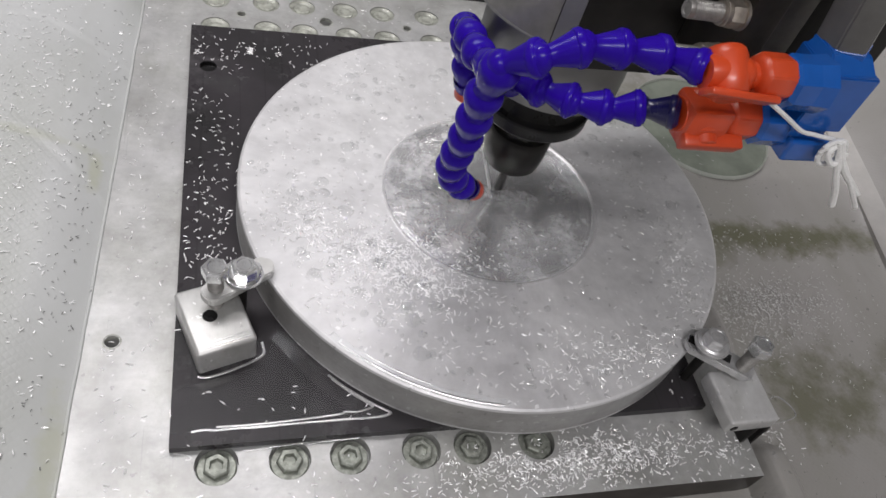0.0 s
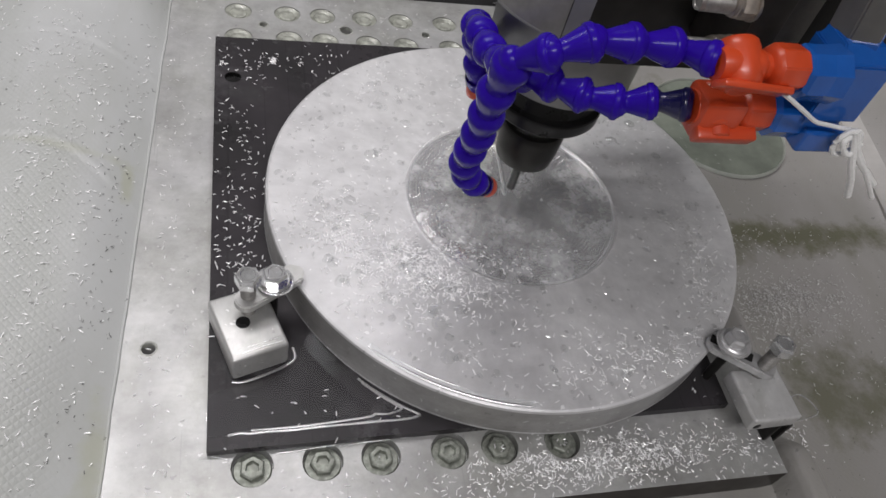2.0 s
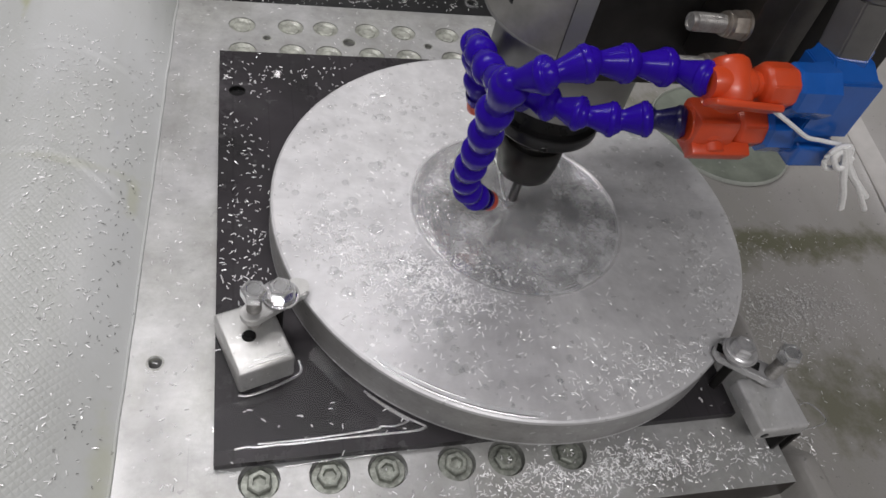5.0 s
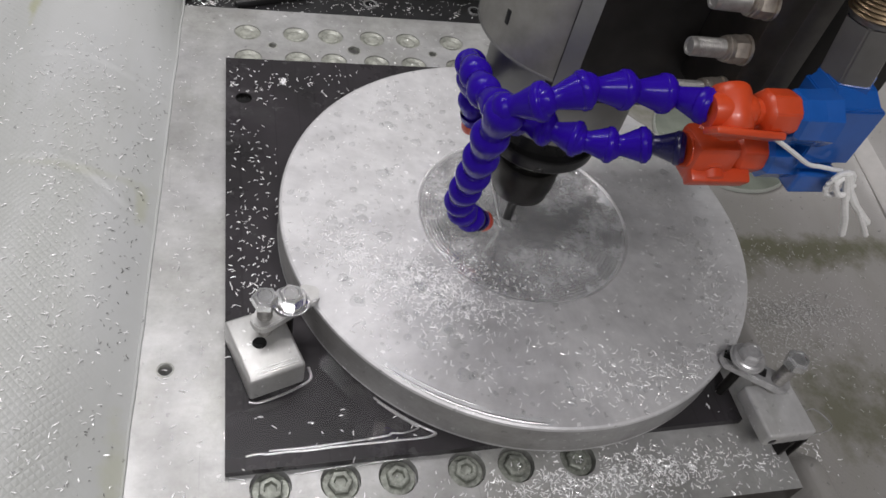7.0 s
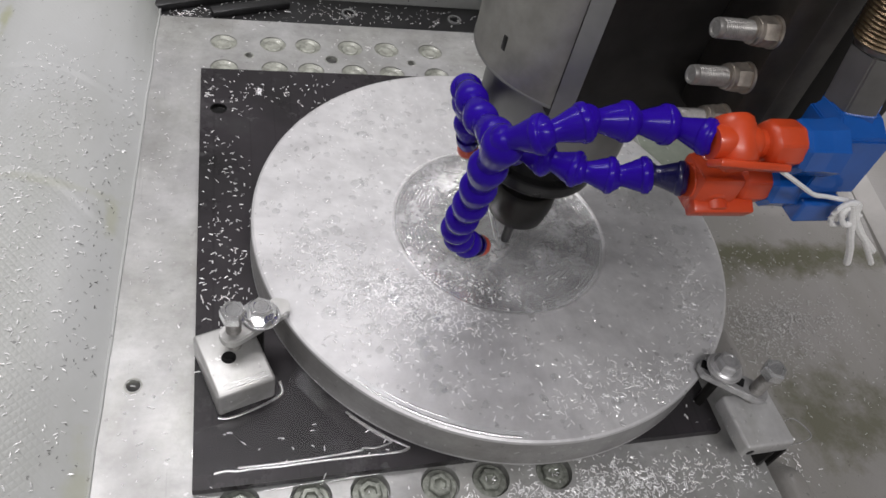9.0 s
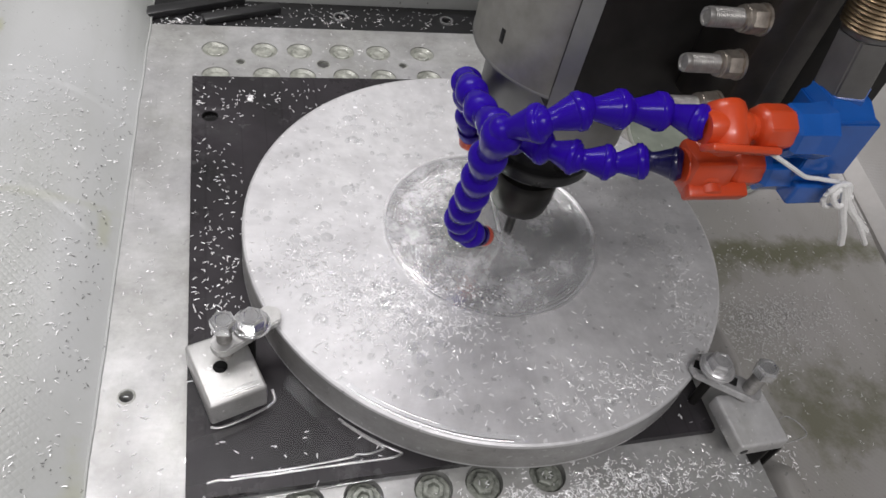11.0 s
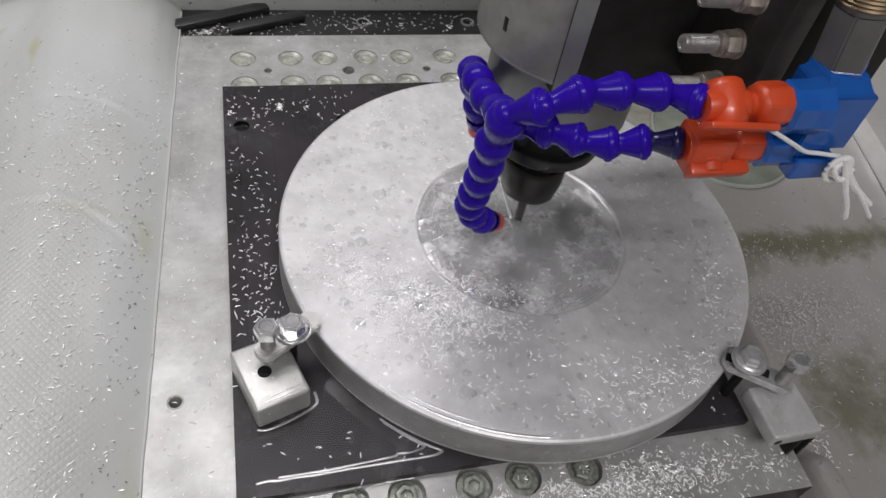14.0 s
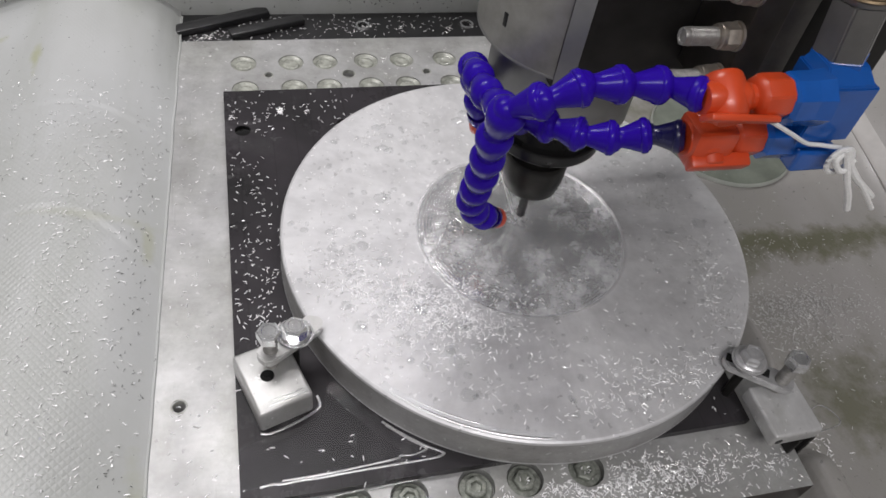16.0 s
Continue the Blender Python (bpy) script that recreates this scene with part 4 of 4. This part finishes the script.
    tube(bm, smooth_path([(cx + 0.004, -0.1225, cz), (cx + 0.018, -0.125, cz - 0.014), (cx + 0.033, -0.124, cz - 0.029)]), 0.0012)
    tube(bm, smooth_path([(cx + 0.002, -0.1215, cz + 0.005), (cx - 0.003, -0.1235, cz + 0.001), (cx + 0.002, -0.1245, cz - 0.004), (cx + 0.006, -0.123, cz + 0.001)]), 0.0012)
    part("knot", bm, M_STRING, top, "loose white string knot with hanging ends")
    return top


def segment_mesh():
    bm = bmesh.new()
    # ball, neck, flared socket with a lip
    lathe(bm, [(0.0, -0.0062), (0.0036, -0.0060), (0.0056, -0.0040), (0.0063, -0.0012), (0.0056, 0.0010), (0.0047, 0.0019), (0.0046, 0.0030), (0.0052, 0.0052), (0.0061, 0.0080), (0.0069, 0.0106), (0.0072, 0.0118), (0.0077, 0.0121), (0.0080, 0.0127), (0.0080, 0.0148), (0.0076, 0.0155), (0.0070, 0.0158), (0.0066, 0.0168), (0.0056, 0.0174), (0.0042, 0.0162)], 28)
    return finish(bm, "segment", M_HOSE)


def tight_segment_mesh():
    bm = bmesh.new()
    # pieces pushed together: only a groove shows between the sockets
    lathe(bm, [(0.0, -0.0040), (0.0045, -0.0036), (0.0060, -0.0012), (0.0058, 0.0014), (0.0058, 0.0026), (0.0066, 0.0046), (0.0074, 0.0072), (0.0079, 0.0100), (0.0080, 0.0114), (0.0086, 0.0116), (0.0087, 0.0124), (0.0087, 0.0140), (0.0083, 0.0150), (0.0074, 0.0160), (0.0064, 0.0170), (0.0050, 0.0176), (0.0042, 0.0164)], 28)
    return finish(bm, "segment", M_HOSE)


TIGHT = tight_segment_mesh()
SEGMENT = segment_mesh()
SEGMENT_DARK = SEGMENT.copy()
SEGMENT_DARK.materials[0] = M_HOSEDARK


def coolant_hose(points, split, pitch, label, jet=None, dark_end=False):
    """Chain of ball-and-socket pieces from the nozzle back to the valve."""
    path = smooth_path(points, 24)
    top = thing("coolant_hose", path[0], label, "coolant hose", "coolant hoses")
    base = Vector(path[0])
    bend = split * 24
    joints, tight = [path[0]], 0
    for stretch_of, step0 in ((path[:bend + 1], pitch[0]), (path[bend:], pitch[1])):
        total = sum((b - a).length for a, b in zip(stretch_of, stretch_of[1:]))
        step, acc = total / round(total / step0), 0.0
        for a, b in zip(stretch_of, stretch_of[1:]):
            acc += (b - a).length
            if acc >= step - 2e-4:
                joints.append(b)
                acc -= step
        tight = tight or len(joints) - 1
    for i, (a, b) in enumerate(zip(joints, joints[1:])):
        wide = 0.84 if i == len(joints) - 2 else 0.92
        ob = new("segment", SEGMENT_DARK if dark_end and i == len(joints) - 2 else TIGHT if i < tight else SEGMENT)
        ob.parent = top
        ob.matrix_basis = Matrix.Translation(-base) @ along(a, b) @ Matrix.Diagonal((wide, wide, (b - a).length / 0.0166, 1))
    m = along(joints[0], joints[0] * 2 - joints[1])
    bm = bmesh.new()
    lathe(bm, [(0.0068, -0.004), (0.0066, 0.001), (0.0052, 0.004), (0.0050, 0.0075), (0.0040, 0.0080)], 26, m)
    part("end_piece", bm, M_HOSE, top)
    bm = bmesh.new()
    lathe(bm, [(0.0046, 0.004), (0.0060, 0.0070), (0.0062, 0.0105), (0.0050, 0.0125), (0.0030, 0.0128), (0.0026, 0.0100)], 26, m)
    part("nozzle", bm, M_ORANGE, top, "orange nozzle tip")
    if jet:
        bm = bmesh.new()
        p = m @ Vector((0, 0, 0.011))
        tube(bm, smooth_path([p, p.lerp(Vector(jet), 0.5) + Vector((0, 0, 0.006)), Vector(jet)]), 0.0009, 8)
        part("coolant_jet", bm, M_RIM, top, "thin clear jet of coolant").visible_shadow = False
    return top


head = spindle_head()
mani = manifold()
hose_front = coolant_hose([mm(-31.3, -24.3, 67.0), mm(-39.2, -31.7, 76.0), mm(-49.3, -40.1, 91.0), mm(-57.1, -50.8, 112.0), mm(-59.7, -62.5, 135.0), mm(-62.4, -71.9, 155.0), mm(-64.4, -78.4, 171.0), mm(-66.2, -85.3, 188.0), mm(-66.0, -91.5, 203.0), mm(-55.9, -98.2, 212.0), mm(-41.5, -97.6, 217.5), mm(-26.0, -98.1, 218.0), mm(-10.5, -98.7, 217.5), mm(-5.3, -103.8, 219.0), mm(-0.2, -110.7, 221.5)], 8, (0.0195, 0.0166), "violet-blue jointed coolant hose with an orange nozzle aimed at the cutter", (-0.005, -0.003, 0.0370))
hose_back = coolant_hose([mm(-34.6, 18.9, 106.0), mm(-40.1, 13.2, 126.0), mm(-46.9, 6.6, 146.0), mm(-51, 6, 156), mm(-51, -4, 157), mm(-53, -21, 162), mm(-54.5, -42, 168), mm(-53.5, -59, 175), mm(-46.7, -73.7, 180.8), mm(-33.2, -86.2, 185), mm(-23.8, -91.4, 185), mm(-8.2, -95.6, 190.2), mm(5.3, -102.9, 194.9)], 7, (0.0195, 0.0132), "violet-blue jointed coolant hose curling behind the spindle", (-0.004, 0.004, 0.0365), True)


# ---------------------------------------------------------------- wet film and swarf
def blob(points, z, thick, label, n=10):
    """Flat pool of water with a rounded rim."""
    pts = smooth_path([Vector((x / 1000, y / 1000, 0)) for x, y in points + points[:1]], n)[:-1]
    c = sum(pts, Vector()) / len(pts)
    bm = bmesh.new()
    rings = []
    for inset, h in ((0.0, 0.0), (0.00005, 0.85), (0.0004, 1.0)):
        rings.append([bm.verts.new((p.x + (c - p).normalized().x * inset, p.y + (c - p).normalized().y * inset, z + thick * h)) for p in pts])
    for a, b in zip(rings, rings[1:]):
        for i in range(len(pts)):
            j = (i + 1) % len(pts)
            bm.faces.new((a[i], a[j], b[j], b[i]))
    bm.faces.new(rings[-1])
    ob = solid("puddle", bm, M_PUDDLE, label, "puddle", group="puddles")
    for p in ob.data.polygons:
        p.use_smooth = False
    ob.visible_shadow = False
    return ob


def edge_bead(points, z, width, tall, closed=False):
    """Rounded edge of standing water: a low bead swept along a line."""
    pts = smooth_path([Vector((x / 1000, y / 1000, z)) for x, y in points + (points[:1] if closed else [])], 10)
    bm = bmesh.new()
    rings = []
    for i, p in enumerate(pts):
        d = (pts[min(i + 1, len(pts) - 1)] - pts[max(i - 1, 0)]).normalized()
        side = Vector((d.y, -d.x, 0))
        wide = width * (1 + 0.25 * noise.noise(p * 60))
        rings.append([bm.verts.new(p + side * wide * c + Vector((0, 0, tall * h))) for c, h in ((1.0, 0), (0.8, 0.42), (0.45, 0.82), (0.0, 1.0), (-0.45, 0.82), (-0.8, 0.42), (-1.0, 0))])
    for a, b in zip(rings, rings[1:]):
        for i in range(6):
            bm.faces.new((a[i], a[i + 1], b[i + 1], b[i]))
    return bm


def puddle(points, z, thick, label, beads):
    """Pool of water with its rounded edges as parts."""
    ob = blob(points, z, thick, label)
    for line, width, tall in beads:
        bm = edge_bead(line, z + 0.0002, width / 1300, tall / 1200)
        me = finish(bm, "puddle", M_RIM)
        rim = new("rim", me)
        rim.parent = ob
        rim.visible_shadow = False
    return ob


puddle([(-181.3, -138.6), (-160, -138.6), (-128, -138.2), (-99, -137.6), (-79, -137), (-75, -134.4), (-84, -128.2), (-97, -118.6), (-106, -110), (-118, -97), (-128, -82), (-134, -90), (-137, -100), (-150, -107.5), (-168, -112), (-181.3, -118)], 0.0053, 0.0004, "clear coolant puddle on the black sheet", [
    ([(-172, -138.2), (-166, -137.4), (-161, -138), (-152, -137.6), (-143, -137.7), (-127.5, -137.1), (-108.5, -136.7), (-96, -136.4), (-89, -136.4), (-80, -136), (-76, -134.8), (-76.2, -133.6), (-84.7, -128.3), (-97, -118.8), (-105.5, -111)], 0.85, 0.6),
    ([(-160.9, -136.3), (-143, -136.1), (-130.5, -135.6), (-114.8, -134.6), (-101, -133.4), (-98.6, -132.2), (-92, -132.6), (-84.5, -130.6), (-86, -128.8), (-94, -122.6), (-104, -113.5)], 0.7, 0.5),
    ([(-170, -108.6), (-165, -109.2), (-156, -106.6), (-146, -102.4), (-139.4, -98.6), (-137.6, -95.6), (-138.6, -90)], 1.0, 0.6),
])
puddle([(-186, -148), (-172, -148.6), (-150, -148), (-131, -147.2), (-108, -146.2), (-82, -145.4), (-64, -142.4), (-64, -141.6), (-90, -143.6), (-140, -144.6), (-181, -145.4)], 0.0001, 0.0006, "thin film of coolant along the sheet's edge", [
    ([(-149, -147), (-140, -146.4), (-130.7, -145.8), (-120, -145.2)], 0.65, 0.4),
    ([(-118, -146), (-108.6, -144.9), (-99, -144.6), (-92, -144.4)], 0.7, 0.4),
    ([(-86, -144.2), (-78, -143.4), (-66, -141)], 0.5, 0.3),
    ([(-180, -146), (-173, -147.8), (-172, -149.3), (-174.5, -149.6)], 0.5, 0.35),
])


puddle([(-166.5, -104.8), (-155, -100.8), (-144, -97.5), (-144.5, -94), (-154, -96.5), (-166, -100.6)], ZS + 0.0185, 0.0005, "thin film of coolant on the clamp block", [
    ([(-164.6, -103.6), (-155, -100.3), (-144.9, -97.2)], 0.6, 0.4),
    ([(-162, -100.2), (-154, -97.6), (-147, -95.2)], 0.5, 0.35),
])


def rim_arc(r, a0, a1, n=9):
    return [(1000 * r * math.cos(math.radians(a0 + (a1 - a0) * k / n)), 1000 * r * math.sin(math.radians(a0 + (a1 - a0) * k / n))) for k in range(n + 1)]


puddle(rim_arc(0.1486, 224, 262) + rim_arc(0.1448, 262, 224), DISC_TOP, 0.0004, "thin film of coolant along the plate's front rim", [
    (rim_arc(0.1478, 226, 261), 0.9, 0.5),
    (rim_arc(0.1446, 232, 246), 0.6, 0.3),
])


def water_drops():
    """Flattened beads of coolant on the round plate."""
    rnd = random.Random(21)
    bm = bmesh.new()
    for _ in range(380):
        a, d = rnd.uniform(0, 2 * math.pi), 0.148 * math.sqrt(rnd.uniform(0.02, 0.96))
        x, y = d * math.cos(a), d * math.sin(a)
        if math.hypot(x - POCKET[0], y - POCKET[1]) < POCKET[2] + 0.006 or (x > 0.03 and rnd.random() < 0.5):
            continue
        if x > -0.02 and rnd.random() < 0.4:
            continue
        r = rnd.choice((0.0007, 0.0008, 0.0010, 0.0013, 0.0018, 0.0024))
        h = r * rnd.uniform(0.35, 0.55)
        sx = rnd.uniform(0.8, 1.25)
        m = Matrix.Translation((x, y, DISC_TOP)) @ pose(0, 0, 0, 0, 0, rnd.uniform(0, 180)) @ Matrix.Diagonal((sx, 1 / sx, 1, 1))
        lathe(bm, [(r, 0), (r * 0.93, h * 0.45), (r * 0.75, h * 0.8), (r * 0.45, h * 0.97), (0, h)], 16, m)
    for _ in range(46):
        a, d = rnd.uniform(0, 2 * math.pi), rnd.uniform(0.082, 0.140)
        if rnd.random() < 0.6:
            a = rnd.uniform(2.2, 4.6)
        r = rnd.uniform(0.0022, 0.0050)
        wob = [1 + rnd.uniform(-0.22, 0.22) for _ in range(7)]
        n, h, rings = 28, rnd.uniform(0.0006, 0.0011), []
        for f, z in ((1.0, 0.0), (0.94, 0.36), (0.82, 0.68), (0.58, 0.92), (0.25, 1.0)):
            ring = []
            for i in range(n):
                t = i / n * 7
                w = wob[int(t)] + (wob[(int(t) + 1) % 7] - wob[int(t)]) * (0.5 - 0.5 * math.cos(math.pi * (t % 1)))
                q = 2 * math.pi * i / n
                ring.append(bm.verts.new((d * math.cos(a) + r * w * f * math.cos(q), d * math.sin(a) + r * w * f * math.sin(q), DISC_TOP + 0.0001 + h * z)))
            rings.append(ring)
        for p, q in zip(rings, rings[1:]):
            for i in range(n):
                bm.faces.new((p[i], p[(i + 1) % n], q[(i + 1) % n], q[i]))
        bm.faces.new(rings[-1])
    ob = tagged(new("water_drops", finish(bm, "water_drops", M_DROP)), "clear flat beads of coolant on the plate", "water drops", kind="stuff")
    ob.visible_shadow = False


water_drops()


def plastic_disc():
    at = pose(0.2338, 0.1285, -0.0205)
    bm = bmesh.new()
    lathe(bm, [(0.0, 0.0010), (0.0560, 0.0010), (0.0608, 0.0014), (0.0608, -0.0010), (0.0, -0.0010)], 72, at)
    lid = solid("plastic_disc", bm, M_LID, "thin hazy greenish plastic disc lying in the wet tray", "plastic disc")
    bm = bmesh.new()
    lathe(bm, [(0.0606, 0.0), (0.0608, 0.0024), (0.0616, 0.0034), (0.0624, 0.0024), (0.0626, 0.0)], 72, at)
    part("rim", bm, M_HAZY, lid, "pale raised rim of the disc")


def wire_curl():
    bm = bmesh.new()
    tube(bm, smooth_path([mm(136, -146, 4), mm(146, -143, 7), mm(153, -141, 10), mm(160, -146, 9), mm(163, -152, 7), mm(157, -154, 5), mm(144, -155, 3)]), 0.0004, 6)
    solid("wire_curl", bm, M_ZINC, "thin bent strand of bright swarf beside the clamp", "wire")


plastic_disc()
wire_curl()


def swarf(name, label, spots, seed, ground, chip=None, scale=1.0):
    """Scatter of short slivers; spots: x, y, spread x, spread y, how many."""
    rnd = random.Random(seed)
    vs, fs = [], []
    for cx, cy, sx, sy, n in spots:
        k = 0
        for _ in range(n * 6):
            if k >= n:
                break
            x, y = rnd.gauss(cx, sx) / 1000, rnd.gauss(cy, sy) / 1000
            z = ground(x, y)
            if z is None:
                continue
            k += 1
            length, width = scale * rnd.uniform(1.5, 3.3) / 1000, scale * rnd.uniform(0.42, 0.74) / 1000
            if rnd.random() < 0.25:
                length *= 0.5
            curl = rnd.gauss(0, 0.12)
            rise = rnd.uniform(0.0001, 0.0004) * scale
            m = Matrix.Translation((x, y, z)) @ Matrix.Rotation(rnd.uniform(0, 2 * math.pi), 4, "Z") @ Matrix.Rotation(rnd.gauss(0, 0.3), 4, "X")
            lean = max(0.0, rnd.gauss(0, 0.10))
            b = len(vs)
            for i in range(4):
                u = i / 3 - 0.5
                bow = (0.25 - u * u) * curl * length
                taper = width * (0.8 if i in (0, 3) else 1.0) * 0.5
                lift = (1 - 4 * u * u) * rise + (u + 0.5) * lean * length
                vs += [m @ Vector((u * length, bow - taper, lift)), m @ Vector((u * length, bow + taper, lift)), m @ Vector((u * length, bow, lift + 0.16 * width + 0.00008))]
            for i in range(3):
                p = b + 3 * i
                fs += [(p, p + 3, p + 5, p + 2), (p + 2, p + 5, p + 4, p + 1), (p + 1, p + 4, p + 3, p)]
            fs += [(b, b + 2, b + 1), (b + 9, b + 10, b + 11)]
    me = bpy.data.meshes.new(name)
    me.from_pydata([tuple(v) for v in vs], [], fs)
    me.materials.append(chip or M_CHIP)
    tagged(new(name, me), label, "swarf", kind="stuff")


def on_disc(x, y):
    if math.hypot(x, y) > DISC_R - 0.002 or math.hypot(x - POCKET[0], y - POCKET[1]) < POCKET[2] - 0.001:
        return None
    return DISC_TOP + 0.0001


def on_sheet(x, y):
    if not (-0.181 < x < 0.107 and -0.145 < y < 0.180) or math.hypot(x, y) < DISC_R + 0.001 or math.hypot(x + 0.1694, y - 0.135) < 0.0065:
        return None
    return 0.0055


def on_table(x, y):
    if not (-0.218 < x < 0.129 and -0.182 < y < 0.254) or (-0.183 < x < 0.109 and -0.146 < y < 0.182):
        return None
    for bx, by in BORES:
        d = math.hypot(x - bx / 1000, y - by / 1000)
        if d < 0.0100:
            return -0.0012 if d < 0.0055 and by < 0 else None
        if d < 0.0120:
            return None
    return 0.0001


def on_bar(x, y):
    return -0.0018 if -0.25 < x < 0.2 and 0.2575 < y < 0.296 else None


def on_tray(x, y):
    if not (0.131 < x < 0.5 or y < -0.186) or y > 0.25 or x > 0.31:
        return None
    return -0.020 + 0.004 * noise.noise(Vector((x * 7, y * 7, 1.7)))


swarf("swarf", "bright aluminium swarf scattered on the round plate", [(-118, -22, 15, 10, 180), (-92, -42, 16, 11, 330), (-66, -56, 16, 9, 420), (-46, -72, 16, 8, 230), (-72, -78, 22, 12, 190), (-30, -100, 40, 18, 110), (22, -132, 20, 7, 110), (62, -118, 24, 9, 170), (106, -84, 9, 12, 50), (112, -50, 10, 12, 40), (-110, 20, 20, 30, 80), (-60, 105, 30, 15, 70), (0, 0, 110, 110, 150)], 1, on_disc, None, 1.08)
# Shade on the plate's right is put into this swarf's grey colour.
swarf("swarf", "aluminium swarf on the round plate's right side, greyed for shade", [(66, -118, 24, 9, 110), (106, -84, 9, 12, 120), (112, -50, 10, 12, 150), (108, -24, 9, 8, 90), (104, 14, 10, 9, 100), (90, 80, 20, 20, 120)], 14, on_disc, M_GREYCHIP, 1.0)


def on_pool(x, y):
    return DISC_TOP - 0.0007 if math.hypot(x - POCKET[0], y - POCKET[1]) < POCKET[2] - 0.003 else None


swarf("swarf", "fine aluminium swarf drifting at the pool's front edge", [(-42, -44, 11, 7, 70), (-20, -58, 14, 5, 50), (10, -50, 20, 8, 25)], 8, on_pool, None, 0.8)
swarf("swarf", "bright aluminium swarf scattered on the black sheet", [(-168, 60, 9, 60, 120), (-165, -20, 9, 25, 90), (-150, 150, 20, 12, 36), (-110, 160, 25, 12, 40), (-141, 155, 1.0, 2.2, 45), (-176, 149, 2.5, 2, 10), (-145, -125, 18, 10, 12), (-95, -128, 25, 8, 6), (85, -125, 10, 10, 6)], 2, on_sheet)
swarf("swarf", "bright aluminium swarf heaped on the machine table", [(24, -164, 34, 8, 760), (80, -165, 25, 8, 130), (112, -166, 10, 8, 45), (-20, -168, 30, 8, 200), (-205, 60, 8, 100, 70), (-205, -120, 8, 40, 40), (-120, -170, 50, 8, 40), (-80, 215, 80, 20, 40)], 3, on_table)
swarf("swarf", "bright aluminium swarf on the black bar", [(-90, 276, 90, 10, 260), (-190, 262, 15, 4, 60)], 4, on_bar)
swarf("swarf", "grey aluminium swarf washed over the wet tray", [(205, -50, 30, 9, 700), (185, -75, 22, 14, 420), (215, 0, 40, 14, 160), (250, -60, 25, 20, 160), (230, -100, 40, 40, 90), (60, -215, 60, 15, 160), (200, 60, 40, 40, 60)], 5, on_tray, M_GREYCHIP, 0.8)


swarf("swarf", "bright aluminium swarf heaped on the tarp by the clamp", [(150, -168, 9, 9, 130), (162, -150, 8, 10, 40)], 9, on_tray)


def wall_specks():
    """Dark wet flecks stuck to the splash wall."""
    rnd = random.Random(31)
    bm = bmesh.new()
    for _ in range(170):
        x, z = rnd.uniform(-0.40, 0.16), rnd.uniform(0.0, 0.06)
        if rnd.random() < 0.5:
            x = rnd.gauss(0.0, 0.05)
        w, t = rnd.uniform(0.0003, 0.0006), rnd.uniform(0.0006, 0.0026)
        box(bm, (-w, -0.0004, -t / 2), (w, 0.0001, t / 2), 0.0, Matrix.Translation((x, 0.2979, z)) @ pose(0, 0, 0, 0, rnd.gauss(0, 30), 0))
    tagged(new("wall_specks", finish(bm, "wall_specks", M_DARKCHIP, False)), "dark wet flecks of swarf stuck to the white splash wall", "swarf", kind="stuff")


wall_specks()


def on_roll(x, y):
    u = x - (-0.2238 + 0.0334 * y)
    if u > -0.004 or u < -0.3 or not -0.25 < y < 0.27:
        return None
    for a, b in zip(ROLL, ROLL[1:]):
        if b[0] <= u <= a[0]:
            t = (u - a[0]) / (b[0] - a[0])
            return a[1] + (b[1] - a[1]) * t + roll_wave(u, y) + 0.0006
    return None


swarf("swarf", "bright aluminium swarf sprinkled over the white tarp", [(-268, 0, 20, 90, 330), (-268, 120, 22, 70, 260), (-280, -110, 30, 50, 230), (-330, 180, 40, 40, 120), (-225, 60, 5, 90, 40)], 6, on_roll)
swarf("swarf", "dark wet flecks of swarf by the tarp's hem", [(-238, -40, 6, 70, 70), (-236, 80, 6, 60, 40), (-300, 150, 40, 60, 40)], 12, on_roll, M_DARKCHIP, 0.7)


def motions():
    for ob in (head, mani, hose_front, hose_back):
        base = Vector(ob.location)
        walk(ob, [(t, Matrix.Translation(base + mm(x, y, z))) for t, x, y, z in TRAVEL])
    # the coolant swirls slowly in the dish
    walk(pool, [(0.5 * k, Matrix.Translation((POCKET[0], POCKET[1], 0)) @ pose(0, 0, 0, 0, 0, 14 * k)) for k in range(33)])


motions()
